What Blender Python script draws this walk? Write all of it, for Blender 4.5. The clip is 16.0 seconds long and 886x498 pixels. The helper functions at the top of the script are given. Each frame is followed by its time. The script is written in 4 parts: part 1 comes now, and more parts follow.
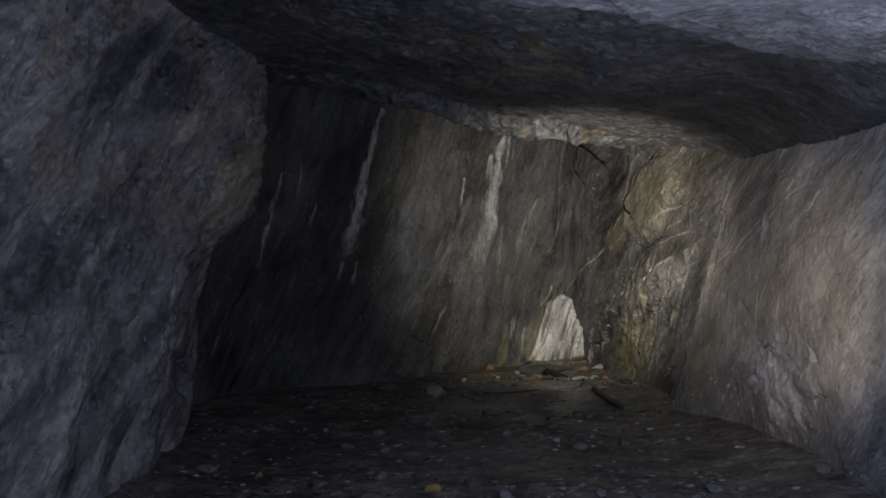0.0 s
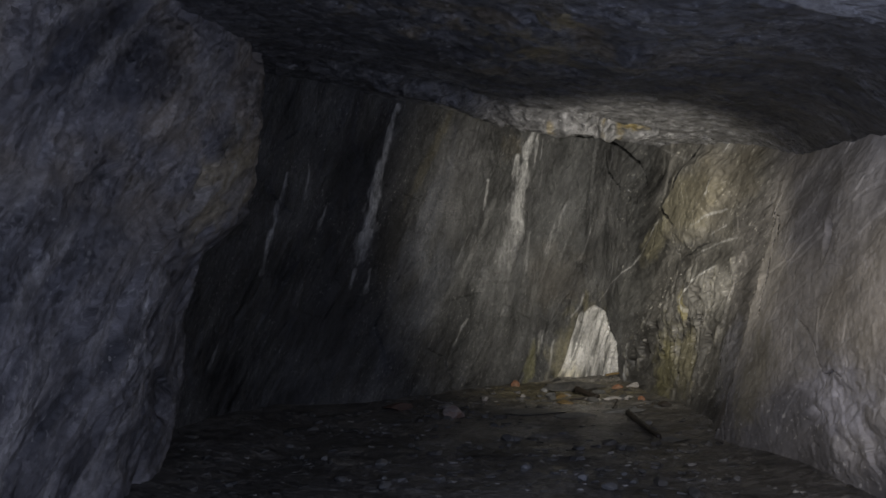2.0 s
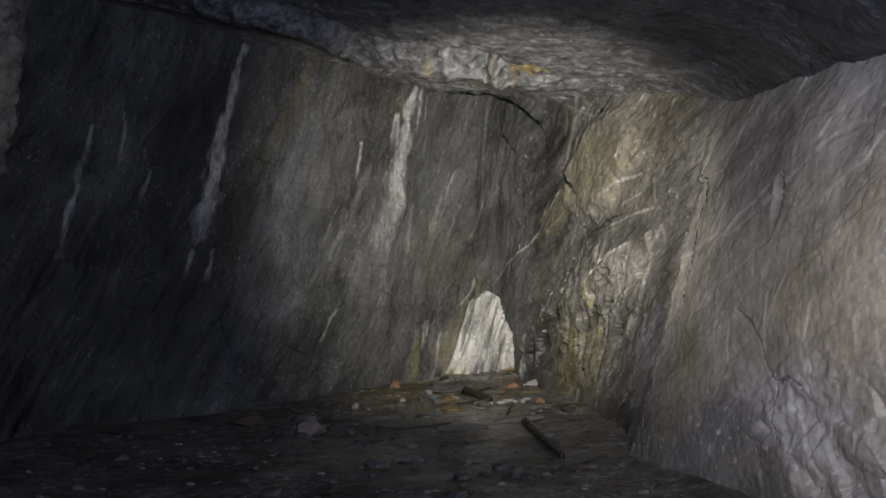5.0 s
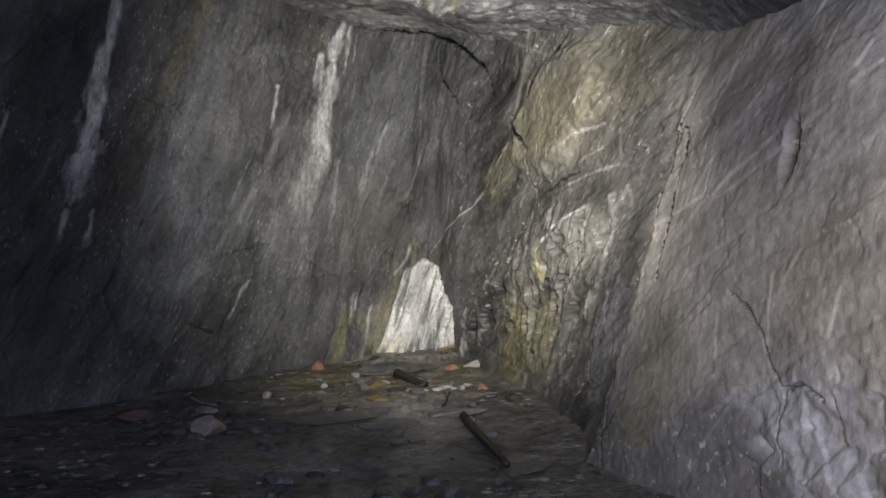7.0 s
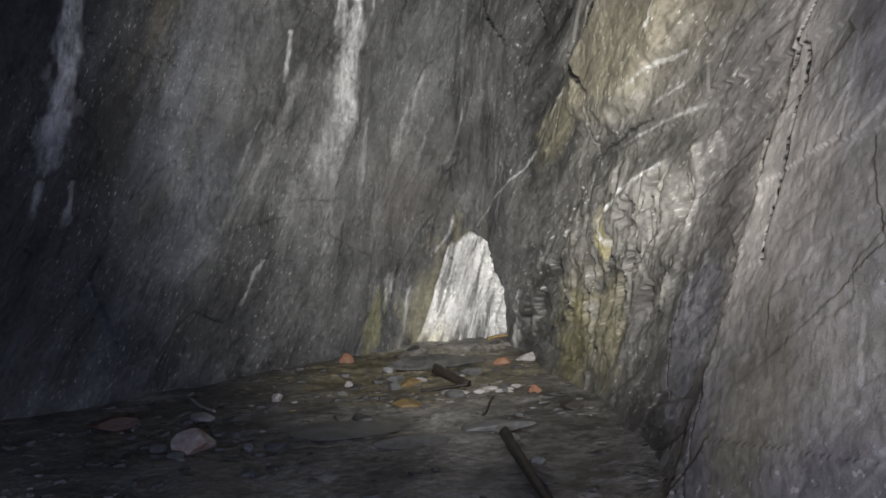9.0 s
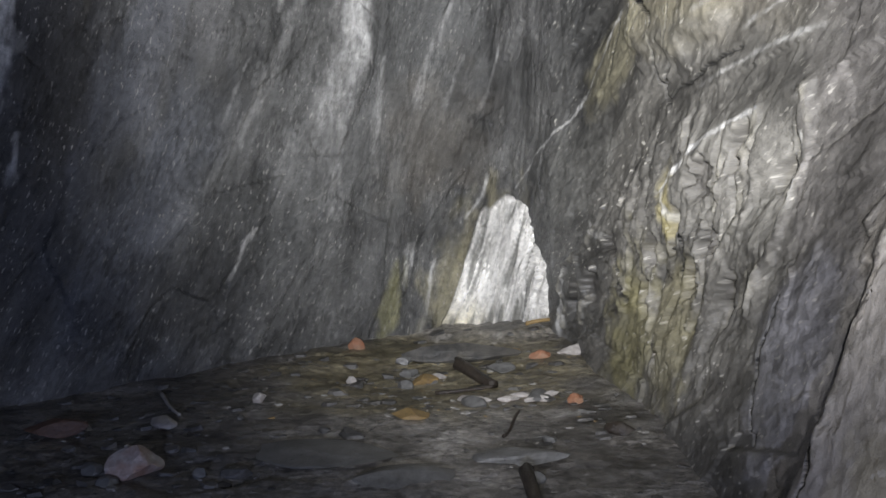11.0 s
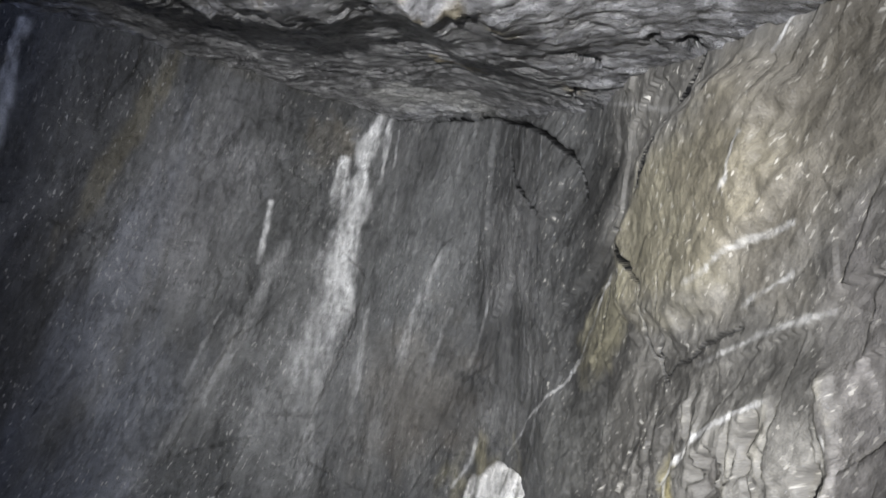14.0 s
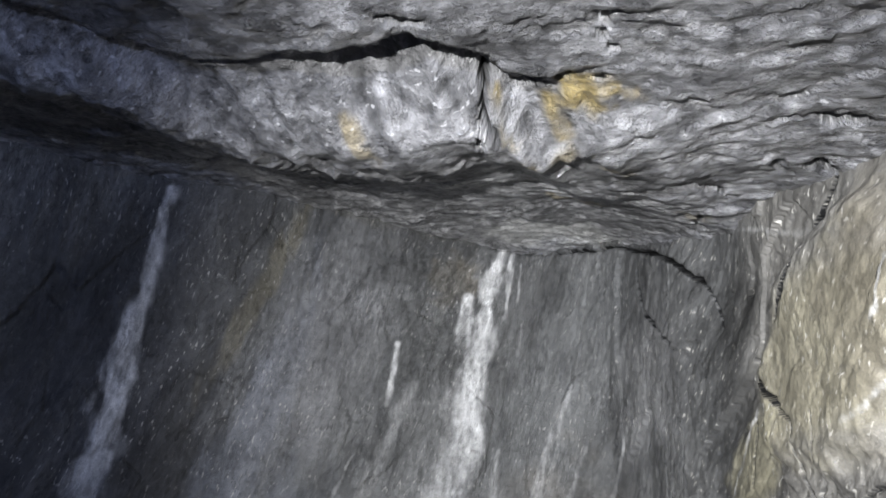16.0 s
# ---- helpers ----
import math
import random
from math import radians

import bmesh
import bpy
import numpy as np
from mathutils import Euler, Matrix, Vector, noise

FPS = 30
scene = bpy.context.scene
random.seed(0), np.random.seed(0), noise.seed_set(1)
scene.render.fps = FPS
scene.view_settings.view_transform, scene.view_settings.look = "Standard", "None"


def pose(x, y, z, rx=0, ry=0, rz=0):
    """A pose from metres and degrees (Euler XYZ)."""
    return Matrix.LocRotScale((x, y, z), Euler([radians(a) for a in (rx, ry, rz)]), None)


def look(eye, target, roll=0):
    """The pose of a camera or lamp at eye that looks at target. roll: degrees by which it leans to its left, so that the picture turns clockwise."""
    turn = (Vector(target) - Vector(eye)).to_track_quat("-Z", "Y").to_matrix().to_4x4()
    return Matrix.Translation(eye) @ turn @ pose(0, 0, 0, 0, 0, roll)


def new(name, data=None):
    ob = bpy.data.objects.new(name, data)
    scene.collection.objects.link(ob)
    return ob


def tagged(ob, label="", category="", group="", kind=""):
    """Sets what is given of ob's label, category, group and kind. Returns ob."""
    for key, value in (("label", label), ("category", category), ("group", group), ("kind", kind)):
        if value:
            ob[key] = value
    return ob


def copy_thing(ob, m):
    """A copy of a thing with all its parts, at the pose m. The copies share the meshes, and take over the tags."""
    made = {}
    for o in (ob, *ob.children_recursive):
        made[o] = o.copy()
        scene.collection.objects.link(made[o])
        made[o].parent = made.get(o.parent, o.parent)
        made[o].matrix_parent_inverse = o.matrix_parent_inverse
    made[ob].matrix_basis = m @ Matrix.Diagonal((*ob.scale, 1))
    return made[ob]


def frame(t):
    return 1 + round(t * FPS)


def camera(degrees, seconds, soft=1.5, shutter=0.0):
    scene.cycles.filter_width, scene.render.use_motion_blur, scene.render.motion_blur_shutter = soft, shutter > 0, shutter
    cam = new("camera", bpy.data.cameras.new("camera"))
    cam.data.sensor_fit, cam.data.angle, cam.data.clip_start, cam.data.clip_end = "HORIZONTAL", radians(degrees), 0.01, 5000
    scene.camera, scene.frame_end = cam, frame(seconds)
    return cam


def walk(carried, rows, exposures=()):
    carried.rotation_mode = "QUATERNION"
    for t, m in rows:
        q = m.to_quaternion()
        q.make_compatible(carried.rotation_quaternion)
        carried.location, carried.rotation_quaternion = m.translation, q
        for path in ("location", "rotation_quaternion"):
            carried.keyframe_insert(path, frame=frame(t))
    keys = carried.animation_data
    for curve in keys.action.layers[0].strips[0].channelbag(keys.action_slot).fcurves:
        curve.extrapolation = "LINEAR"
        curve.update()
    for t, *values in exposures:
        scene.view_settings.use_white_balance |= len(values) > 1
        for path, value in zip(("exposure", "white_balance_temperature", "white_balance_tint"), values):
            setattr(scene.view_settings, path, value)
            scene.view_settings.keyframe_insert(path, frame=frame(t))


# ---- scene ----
cam = camera(59.0, 16.0)
METRES, EYE, TILT, LEAN, TURN = 6.4, 1.5, 0.0, 0.0, 6.2
ROWS = [
    (0.0, 0.0, 0.0, 0.0, 0.02, 0.71, 1.96),
    (0.5, 0.0059, 0.0257, -0.001, -0.79, 1.24, 2.14),
    (1.0, 0.0206, 0.0662, 0.0007, -0.02, 1.33, 2.03),
    (1.5, 0.0316, 0.0934, 0.0065, 1.73, 1.23, 1.8),
    (2.0, 0.0294, 0.119, 0.0036, 2.72, 1.17, 1.7),
    (2.5, 0.0293, 0.1677, 0.0012, 3.1, 1.03, 3.03),
    (3.0, 0.0433, 0.2073, -0.0027, 3.21, 0.6, 3.87),
    (3.5, 0.0616, 0.2514, -0.0042, 2.61, -0.16, 2.83),
    (4.0, 0.0692, 0.2895, -0.0071, -0.04, -0.07, 1.98),
    (6.5, 0.1011, 0.4737, -0.0032, -7.6, -1.53, 2.06),
    (7.0, 0.1135, 0.5176, -0.0055, -8.29, -3.19, 1.56),
    (7.5, 0.1261, 0.5496, -0.0084, -7.71, -4.59, 2.52),
    (8.0, 0.1515, 0.5941, -0.0134, -5.96, -5.34, 3.38),
    (8.5, 0.1702, 0.6338, -0.0122, -4.64, -5.08, 3.02),
    (9.0, 0.1755, 0.687, -0.014, -2.66, -5.19, 2.8),
    (9.5, 0.1822, 0.729, -0.0133, -1.64, -6.08, 3.1),
    (10.0, 0.1975, 0.7746, -0.0151, -0.27, -7.27, 3.2),
    (12.5, 0.2393, 0.9101, -0.0099, 4.13, -8.93, 1.69),
    (13.0, 0.2417, 0.9126, -0.0033, 3.79, -4.61, 1.48),
    (13.5, 0.2469, 0.9154, 0.0044, 3.37, 0.62, 1.42),
    (14.0, 0.2521, 0.9178, 0.0147, 3.59, 7.98, 1.5),
    (14.5, 0.2533, 0.9169, 0.0219, 5.1, 12.29, 2.24),
    (15.0, 0.2546, 0.9155, 0.025, 7.18, 14.91, 2.5),
    (15.5, 0.255, 0.9171, 0.0265, 9.92, 16.97, 2.25),
    (16.0, 0.2542, 0.92, 0.0251, 13.19, 17.49, 2.27),
]
walk(cam, [(t, pose(0, 0, EYE, TILT, LEAN, TURN) @ pose(METRES * x, METRES * y, METRES * z, 90 + pitch, roll, yaw)) for t, x, y, z, yaw, pitch, roll in ROWS],
     [(0.0, -1.85, 7500, 8), (2.0, -1.68, 7400, 8), (4.0, -1.45, 7300, 8), (7.0, -0.75, 7000, 8), (10.0, -0.62, 6600, 10), (12.5, -0.36, 6400, 10), (14.0, -0.45, 6400, 10), (16.0, -0.04, 6300, 10)])

# ---- light: stand-ins along the walk for the walker's torch, white core and bluish rim ----
world = bpy.data.worlds.new("dark_mine")
world.use_nodes = True
world.node_tree.nodes["Background"].inputs["Color"].default_value = (0.004, 0.004, 0.005, 1)
world.node_tree.nodes["Background"].inputs["Strength"].default_value = 0.3
scene.world = world


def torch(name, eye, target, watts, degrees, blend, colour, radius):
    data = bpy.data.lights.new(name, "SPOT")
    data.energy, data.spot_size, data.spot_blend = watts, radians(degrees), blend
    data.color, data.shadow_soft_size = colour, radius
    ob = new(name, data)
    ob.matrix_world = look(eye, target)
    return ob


# three still lamps added in place of one moving torch
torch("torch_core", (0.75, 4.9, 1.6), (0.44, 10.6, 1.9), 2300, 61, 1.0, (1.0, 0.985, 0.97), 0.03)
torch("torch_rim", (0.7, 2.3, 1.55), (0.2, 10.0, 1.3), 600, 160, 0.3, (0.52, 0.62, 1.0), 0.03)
# added to brighten the right-hand wall, as the torch did when turned there
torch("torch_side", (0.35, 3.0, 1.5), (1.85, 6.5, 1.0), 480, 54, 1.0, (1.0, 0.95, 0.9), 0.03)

# ---- rock surfaces: numeric helpers ----
def hash3(ix, iy, seed):
    h = (ix.astype(np.int64) * 374761393 + iy.astype(np.int64) * 668265263 + seed * 974634777) & 0xFFFFFFFF
    h = ((h ^ (h >> 13)) * 1274126177) & 0xFFFFFFFF
    h = ((h ^ (h >> 16)) * 2246822519) & 0xFFFFFFFF
    return ((h ^ (h >> 15)) & 0xFFFF) / 65535.0


def vnoise(x, y, seed=0):
    """Smooth value noise, -1 to 1."""
    ix, iy = np.floor(x), np.floor(y)
    fx, fy = x - ix, y - iy
    fx, fy = fx * fx * fx * (fx * (6 * fx - 15) + 10), fy * fy * fy * (fy * (6 * fy - 15) + 10)
    a, b = hash3(ix, iy, seed), hash3(ix + 1, iy, seed)
    c, d = hash3(ix, iy + 1, seed), hash3(ix + 1, iy + 1, seed)
    return 2 * ((a * (1 - fx) + b * fx) * (1 - fy) + (c * (1 - fx) + d * fx) * fy) - 1


def fbm(x, y, seed=0, octaves=4, gain=0.5):
    total, amp, norm = 0.0, 1.0, 0.0
    for n in range(octaves):
        total = total + amp * vnoise(x * 2.03 ** n + 17.3 * n, y * 2.03 ** n - 9.1 * n, seed + 31 * n)
        norm += amp
        amp *= gain
    return total / norm


def ridge(x, y, seed=0, octaves=3):
    return 1 - 2 * np.abs(fbm(x, y, seed, octaves))


def step(a, b, x):
    f = np.clip((x - a) / (b - a), 0, 1)
    return f * f * (3 - 2 * f)


def lerp(a, b, f):
    return a + (b - a) * f


def near_line(u, v, pts):
    """Distance from (u, v) to a bent line, and how far along it (0 to 1) the nearest place lies."""
    best, along = np.full(u.shape, 1e9), np.zeros(u.shape)
    n = len(pts) - 1
    for i in range(n):
        (ax, ay), (bx, by) = pts[i], pts[i + 1]
        dx, dy = bx - ax, by - ay
        f = np.clip(((u - ax) * dx + (v - ay) * dy) / (dx * dx + dy * dy + 1e-9), 0, 1)
        d = np.hypot(u - ax - f * dx, v - ay - f * dy)
        closer = d < best
        best, along = np.where(closer, d, best), np.where(closer, (i + f) / n, along)
    return best, along


def blob(u, v, cu, cv, ru, rv, lean=0.0, rough=0.35, seed=5, soft=0.35):
    """A patch with a ragged edge round (cu, cv); lean shifts its top sideways."""
    du, dv = (u - cu - lean * (v - cv)) / ru, (v - cv) / rv
    d = np.hypot(du, dv) + rough * fbm(u * 3 / max(ru, .15), v * 3 / max(rv, .15), seed, 3)
    return 1 - step(1 - soft, 1 + soft, d)


def facets(x, y, seed=0, tilt=0.8):
    """Broken planes: each cell has its own height and slope, with sharp edges between cells. About -1 to 1."""
    ix, iy = np.floor(x), np.floor(y)
    best, value = np.full(x.shape, 1e9), np.zeros(x.shape)
    for ox in (-1, 0, 1):
        for oy in (-1, 0, 1):
            cx, cy = ix + ox, iy + oy
            px, py = cx + hash3(cx, cy, seed), cy + hash3(cx, cy, seed + 1)
            d = (x - px) ** 2 + (y - py) ** 2
            h = (2 * hash3(cx, cy, seed + 2) - 1) * 0.6
            h = h + tilt * ((2 * hash3(cx, cy, seed + 3) - 1) * (x - px) + (2 * hash3(cx, cy, seed + 4) - 1) * (y - py))
            closer = d < best
            best, value = np.where(closer, d, best), np.where(closer, h, value)
    return value


# ---- the plan: stations round the drift, each with its place at the floor, at 1.6 m and at 3.2 m ----
STATIONS = [
    ((-2.4, -3.0), (-2.4, -3.0), (-2.3, -3.0)),
    ((-2.7, 0.5), (-2.7, 0.5), (-2.5, 0.5)),
    ((-2.75, 3.5), (-2.75, 3.5), (-2.6, 3.5)),
    ((-2.75, 5.0), (-2.68, 5.2), (-2.55, 5.3)),
    ((-3.0, 6.0), (-2.64, 6.2), (-2.4, 6.4)),
    ((-3.3, 6.5), (-2.66, 6.75), (-2.4, 6.95)),
    ((-3.5, 7.2), (-3.2, 7.3), (-3.0, 7.5)),
    ((-3.2, 8.3), (-2.95, 8.35), (-2.65, 8.3)),
    ((-2.5, 9.15), (-2.2, 9.4), (-1.95, 9.15)),
    ((-1.75, 9.75), (-1.55, 9.95), (-1.3, 9.75)),
    ((-1.05, 10.3), (-0.9, 10.4), (-0.75, 10.35)),
    ((-0.5, 10.75), (-0.45, 10.75), (-0.3, 10.9)),
    ((-0.11, 10.9), (-0.05, 10.93), (0.1, 10.93)),
    ((0.3, 11.06), (0.35, 10.92), (0.48, 10.73)),
    ((0.68, 10.85), (0.72, 10.6), (0.86, 10.34)),
    ((0.95, 10.2), (1.0, 10.2), (1.15, 9.9)),
    ((1.13, 9.6), (1.22, 9.62), (1.25, 9.4)),
    ((1.25, 9.05), (1.43, 9.05), (1.4, 9.0)),
    ((1.32, 8.6), (1.6, 8.6), (1.58, 8.5)),
    ((1.38, 8.1), (1.76, 8.1), (1.85, 8.0)),
    ((1.42, 7.7), (1.81, 7.7), (2.15, 7.55)),
    ((1.58, 7.1), (1.88, 7.1), (2.35, 7.0)),
    ((1.8, 6.4), (1.92, 6.4), (2.5, 6.3)),
    ((1.95, 5.0), (2.05, 5.0), (2.6, 5.0)),
    ((2.1, 3.0), (2.2, 3.0), (2.7, 3.0)),
    ((2.3, 0.5), (2.4, 0.5), (2.6, 0.5)),
    ((2.3, -3.0), (2.4, -3.0), (2.4, -3.0)),
]
ST = np.array(STATIONS)
CHORD = np.array((0, 3.51, 6.51, 8.21, 9.22, 9.77, 10.58, 11.66, 12.95, 13.8, 14.59, 15.16, 15.73, 16.16, 16.81,
                  17.32, 17.84, 18.57, 19.11, 19.63, 20.0, 20.65, 21.35, 22.76, 24.76, 27.27, 30.77))  # metres along the plan
TOP = 3.72


def hermite(s, knots, values):
    """Smooth curve through values at knots, with no overshoot to speak of."""
    i = np.clip(np.searchsorted(knots, s) - 1, 0, len(knots) - 2)
    h = np.diff(knots)
    d = np.diff(values) / h
    m = np.r_[d[0], (d[:-1] * h[1:] + d[1:] * h[:-1]) / (h[1:] + h[:-1]), d[-1]]
    f = (s - knots[i]) / h[i]
    f2, f3 = f * f, f * f * f
    return ((2 * f3 - 3 * f2 + 1) * values[i] + (f3 - 2 * f2 + f) * h[i] * m[i]
            + (3 * f2 - 2 * f3) * values[i + 1] + (f3 - f2) * h[i] * m[i + 1])


def wall_xy(s, z):
    """The smooth wall: s metres along the plan, z metres up."""
    w = z / 1.6
    q = [0.5 * (w - 1) * (w - 2), w * (2 - w), 0.5 * w * (w - 1)]
    out = []
    for axis in (0, 1):
        out.append(sum(q[k] * hermite(s, CHORD, ST[:, k, axis]) for k in range(3)))
    return out


def gap_line(x):
    """Where the nearer roof slab is broken off before the hanging block."""
    return np.interp(x, (-2.4, -0.8, -0.66, -0.57, -0.48, -0.04, 0.2, 0.33, 0.42, 0.5, 0.55, 0.81, 1.2), (6.9, 7.45, 7.66, 7.75, 7.79, 7.76, 7.74, 7.68, 7.74, 7.85, 7.94, 7.9, 8.0))


def ceiling_z(x, y):
    """The roof: it falls to the right-hand wall and rises beyond the hanging block to the end wall."""
    near = np.interp(x, (-4, -1.6, -0.78, -0.2, 0.3, 0.6, 1.0, 1.4, 1.75, 1.9, 2.0, 2.1, 2.7), (3.6, 3.25, 3.04, 2.9, 2.8, 2.74, 2.68, 2.62, 2.52, 2.42, 2.32, 2.27, 2.15))
    far = np.interp(x, (-4, -1.6, 0, 0.4, 0.56, 0.85, 1.18, 1.63, 1.75, 1.9, 2.0, 2.1, 2.7), (3.7, 3.42, 3.2, 3.13, 3.09, 2.95, 2.81, 2.63, 2.56, 2.42, 2.32, 2.27, 2.15))
    d = y - gap_line(x)
    z = near + (far - near) * np.clip((d - 0.4) / 2.3, 0, 1) ** 0.85 + 0.04 * fbm(x * 0.8, y * 0.8, 71, 3) * (1 - step(0.6, 1.4, x))
    hang = np.interp(x, (-2.6, -1.5, -0.7, 0.3, 0.7, 1.1), (0.0, 0.12, 0.16, 0.15, 0.10, 0.0))
    return z - hang * step(0.02, 0.42, d) * (1 - step(0.5, 1.6, d))


# ---- materials ----
def node(tree, kind, **values):
    n = tree.nodes.new(kind)
    for key, value in values.items():
        n.inputs[key.replace("_", " ")].default_value = value
    return n


def ranged(tree, source, a, b, lo, hi):
    n = node(tree, "ShaderNodeMapRange", From_Min=a, From_Max=b, To_Min=lo, To_Max=hi)
    tree.links.new(source, n.inputs["Value"])
    return n.outputs["Result"]


def maths(tree, operation, a, b):
    n = tree.nodes.new("ShaderNodeMath")
    n.operation = operation
    for slot, value in zip(n.inputs, (a, b)):
        if isinstance(value, (int, float)):
            slot.default_value = value
        else:
            tree.links.new(value, slot)
    return n.outputs[0]


def mixed(tree, factor, a, b, blend="MIX"):
    n = tree.nodes.new("ShaderNodeMix")
    n.data_type, n.blend_type = "RGBA", blend
    for slot, value in ((n.inputs[0], factor), (n.inputs[6], a), (n.inputs[7], b)):
        if isinstance(value, (int, float)):
            slot.default_value = value
        elif isinstance(value, tuple):
            slot.default_value = (*value, 1)
        else:
            tree.links.new(value, slot)
    return n.outputs[2]


def noise_at(tree, vector, scale, detail=6.0, rough=0.6, twist=0.0):
    n = node(tree, "ShaderNodeTexNoise", Scale=scale, Detail=detail, Roughness=rough, Distortion=twist)
    tree.links.new(vector, n.inputs["Vector"])
    return n.outputs["Fac"]


def flakes_at(tree, vector, scale):
    """Flat flakes with sharp edges, each at its own height."""
    n = node(tree, "ShaderNodeTexVoronoi", Scale=scale)
    tree.links.new(vector, n.inputs["Vector"])
    split = tree.nodes.new("ShaderNodeSeparateColor")
    tree.links.new(n.outputs["Color"], split.inputs[0])
    return split.outputs[0]


def tilted(tree, vector, scale, amount, normal):
    """Small flat facets, each leaning its own way."""
    n = node(tree, "ShaderNodeTexVoronoi", Scale=scale)
    tree.links.new(vector, n.inputs["Vector"])
    lean = tree.nodes.new("ShaderNodeVectorMath")
    lean.operation = "MULTIPLY_ADD"
    tree.links.new(n.outputs["Color"], lean.inputs[0])
    lean.inputs[1].default_value = (2 * amount,) * 3
    lean.inputs[2].default_value = (-amount,) * 3
    total = tree.nodes.new("ShaderNodeVectorMath")
    tree.links.new(lean.outputs[0], total.inputs[0])
    tree.links.new(normal, total.inputs[1])
    unit = tree.nodes.new("ShaderNodeVectorMath")
    unit.operation = "NORMALIZE"
    tree.links.new(total.outputs[0], unit.inputs[0])
    return unit.outputs[0]


def bumped(tree, height, distance, strength, before=None):
    n = node(tree, "ShaderNodeBump", Distance=distance, Strength=strength)
    tree.links.new(height, n.inputs["Height"])
    if before is not None:
        tree.links.new(before, n.inputs["Normal"])
    return n.outputs["Normal"]


def rock_material(name, turn, stretch, relief=1.0, film=(0.42, 0.41, 0.38), film_share=0.35, dark=0.5, bright=1.5, glint=1.0, chipped=0.28, facet=1.0, grainy=0.24):
    """Wet foliated rock: mineral colour and painted light from the surface's own tint, grain drawn out along the
    bedding.
    """
    mat = bpy.data.materials.new(name)
    mat.use_nodes = True
    tree = mat.node_tree
    shader = tree.nodes["Principled BSDF"]
    uv = tree.nodes.new("ShaderNodeUVMap").outputs["UV"]
    tint = tree.nodes.new("ShaderNodeAttribute")
    tint.attribute_name = "tint"
    wet = tree.nodes.new("ShaderNodeAttribute")
    wet.attribute_name = "wet"
    turned = node(tree, "ShaderNodeMapping", Rotation=(0, 0, radians(turn)))
    tree.links.new(uv, turned.inputs["Vector"])
    lay = node(tree, "ShaderNodeMapping", Scale=stretch)
    tree.links.new(turned.outputs[0], lay.inputs["Vector"])
    bedding = noise_at(tree, lay.outputs[0], 2.2, 8, 0.66, 0.1)
    fibres = noise_at(tree, lay.outputs[0], 9.0, 7, 0.68, 0.05)
    flake, chip = flakes_at(tree, lay.outputs[0], 7.0), flakes_at(tree, lay.outputs[0], 24.0)
    # film and highlights go out where the tint is painted black
    solid = ranged(tree, tint.outputs["Color"], 0.018, 0.05, 0, 1)
    grain = noise_at(tree, uv, 26.0, 8, 0.65)
    dust = noise_at(tree, uv, 130.0, 4, 0.6)
    patch = noise_at(tree, uv, 1.7, 5, 0.55, 0.6)
    tone = ranged(tree, bedding, 0.28, 0.72, dark, bright)
    tone = maths(tree, "MULTIPLY", tone, ranged(tree, grain, 0.32, 0.68, 1 - grainy, 1 + grainy))
    tone = maths(tree, "MULTIPLY", tone, ranged(tree, patch, 0.3, 0.7, 0.72, 1.25))
    tone = maths(tree, "MULTIPLY", tone, ranged(tree, dust, 0.32, 0.68, 1 - 0.7 * grainy, 1 + 0.7 * grainy))
    broken = maths(tree, "MULTIPLY", maths(tree, "SUBTRACT", chip, 0.5), ranged(tree, noise_at(tree, uv, 2.6, 4, 0.6), 0.42, 0.62, 0.2 * chipped, 3.4 * chipped))
    tone = maths(tree, "MULTIPLY", tone, maths(tree, "ADD", broken, 1.0))
    base = mixed(tree, 1.0, tint.outputs["Color"], tone, "MULTIPLY")
    # pale mineral film in thin threads along the bedding
    thread = maths(tree, "MULTIPLY", ranged(tree, fibres, 0.60, 0.74, 0, film_share), ranged(tree, patch, 0.45, 0.62, 0, 1))
    base = mixed(tree, maths(tree, "MULTIPLY", thread, solid), base, film)
    # calcite flecks, also painting wet glints into the colour
    fleck = maths(tree, "MULTIPLY", ranged(tree, noise_at(tree, lay.outputs[0], 20.0, 2, 0.5), 0.63, 0.69, 0, 0.75), ranged(tree, patch, 0.4, 0.6, 0.15, 1))
    base = mixed(tree, maths(tree, "MULTIPLY", fleck, solid), base, film)
    tree.links.new(base, shader.inputs["Base Color"])
    sheen = maths(tree, "MULTIPLY", wet.outputs["Fac"], ranged(tree, fibres, 0.3, 0.6, 0.35, 0.6))
    rough = maths(tree, "MAXIMUM", maths(tree, "SUBTRACT", ranged(tree, grain, 0.3, 0.7, 0.66, 0.8), sheen), 0.34)
    tree.links.new(rough, shader.inputs["Roughness"])
    normal = bumped(tree, bedding, 0.022 * relief, 0.7)
    normal = bumped(tree, flake, 0.010 * relief, 0.6, normal)
    normal = bumped(tree, chip, 0.004 * relief, 0.6, normal)
    normal = bumped(tree, fibres, 0.008 * relief, 0.8, normal)
    normal = bumped(tree, grain, 0.010 * relief, 0.8, normal)
    normal = bumped(tree, dust, 0.005 * relief, 1.0, normal)
    normal = tilted(tree, lay.outputs[0], 6.0, 0.22 * facet, normal)
    normal = tilted(tree, lay.outputs[0], 21.0, 0.26 * facet, normal)
    tree.links.new(normal, shader.inputs["Normal"])
    # a film of water over it, broken up by the grain
    tree.links.new(maths(tree, "MULTIPLY", wet.outputs["Fac"], ranged(tree, patch, 0.42, 0.6, 0.05, 1.0)), shader.inputs["Coat Weight"])
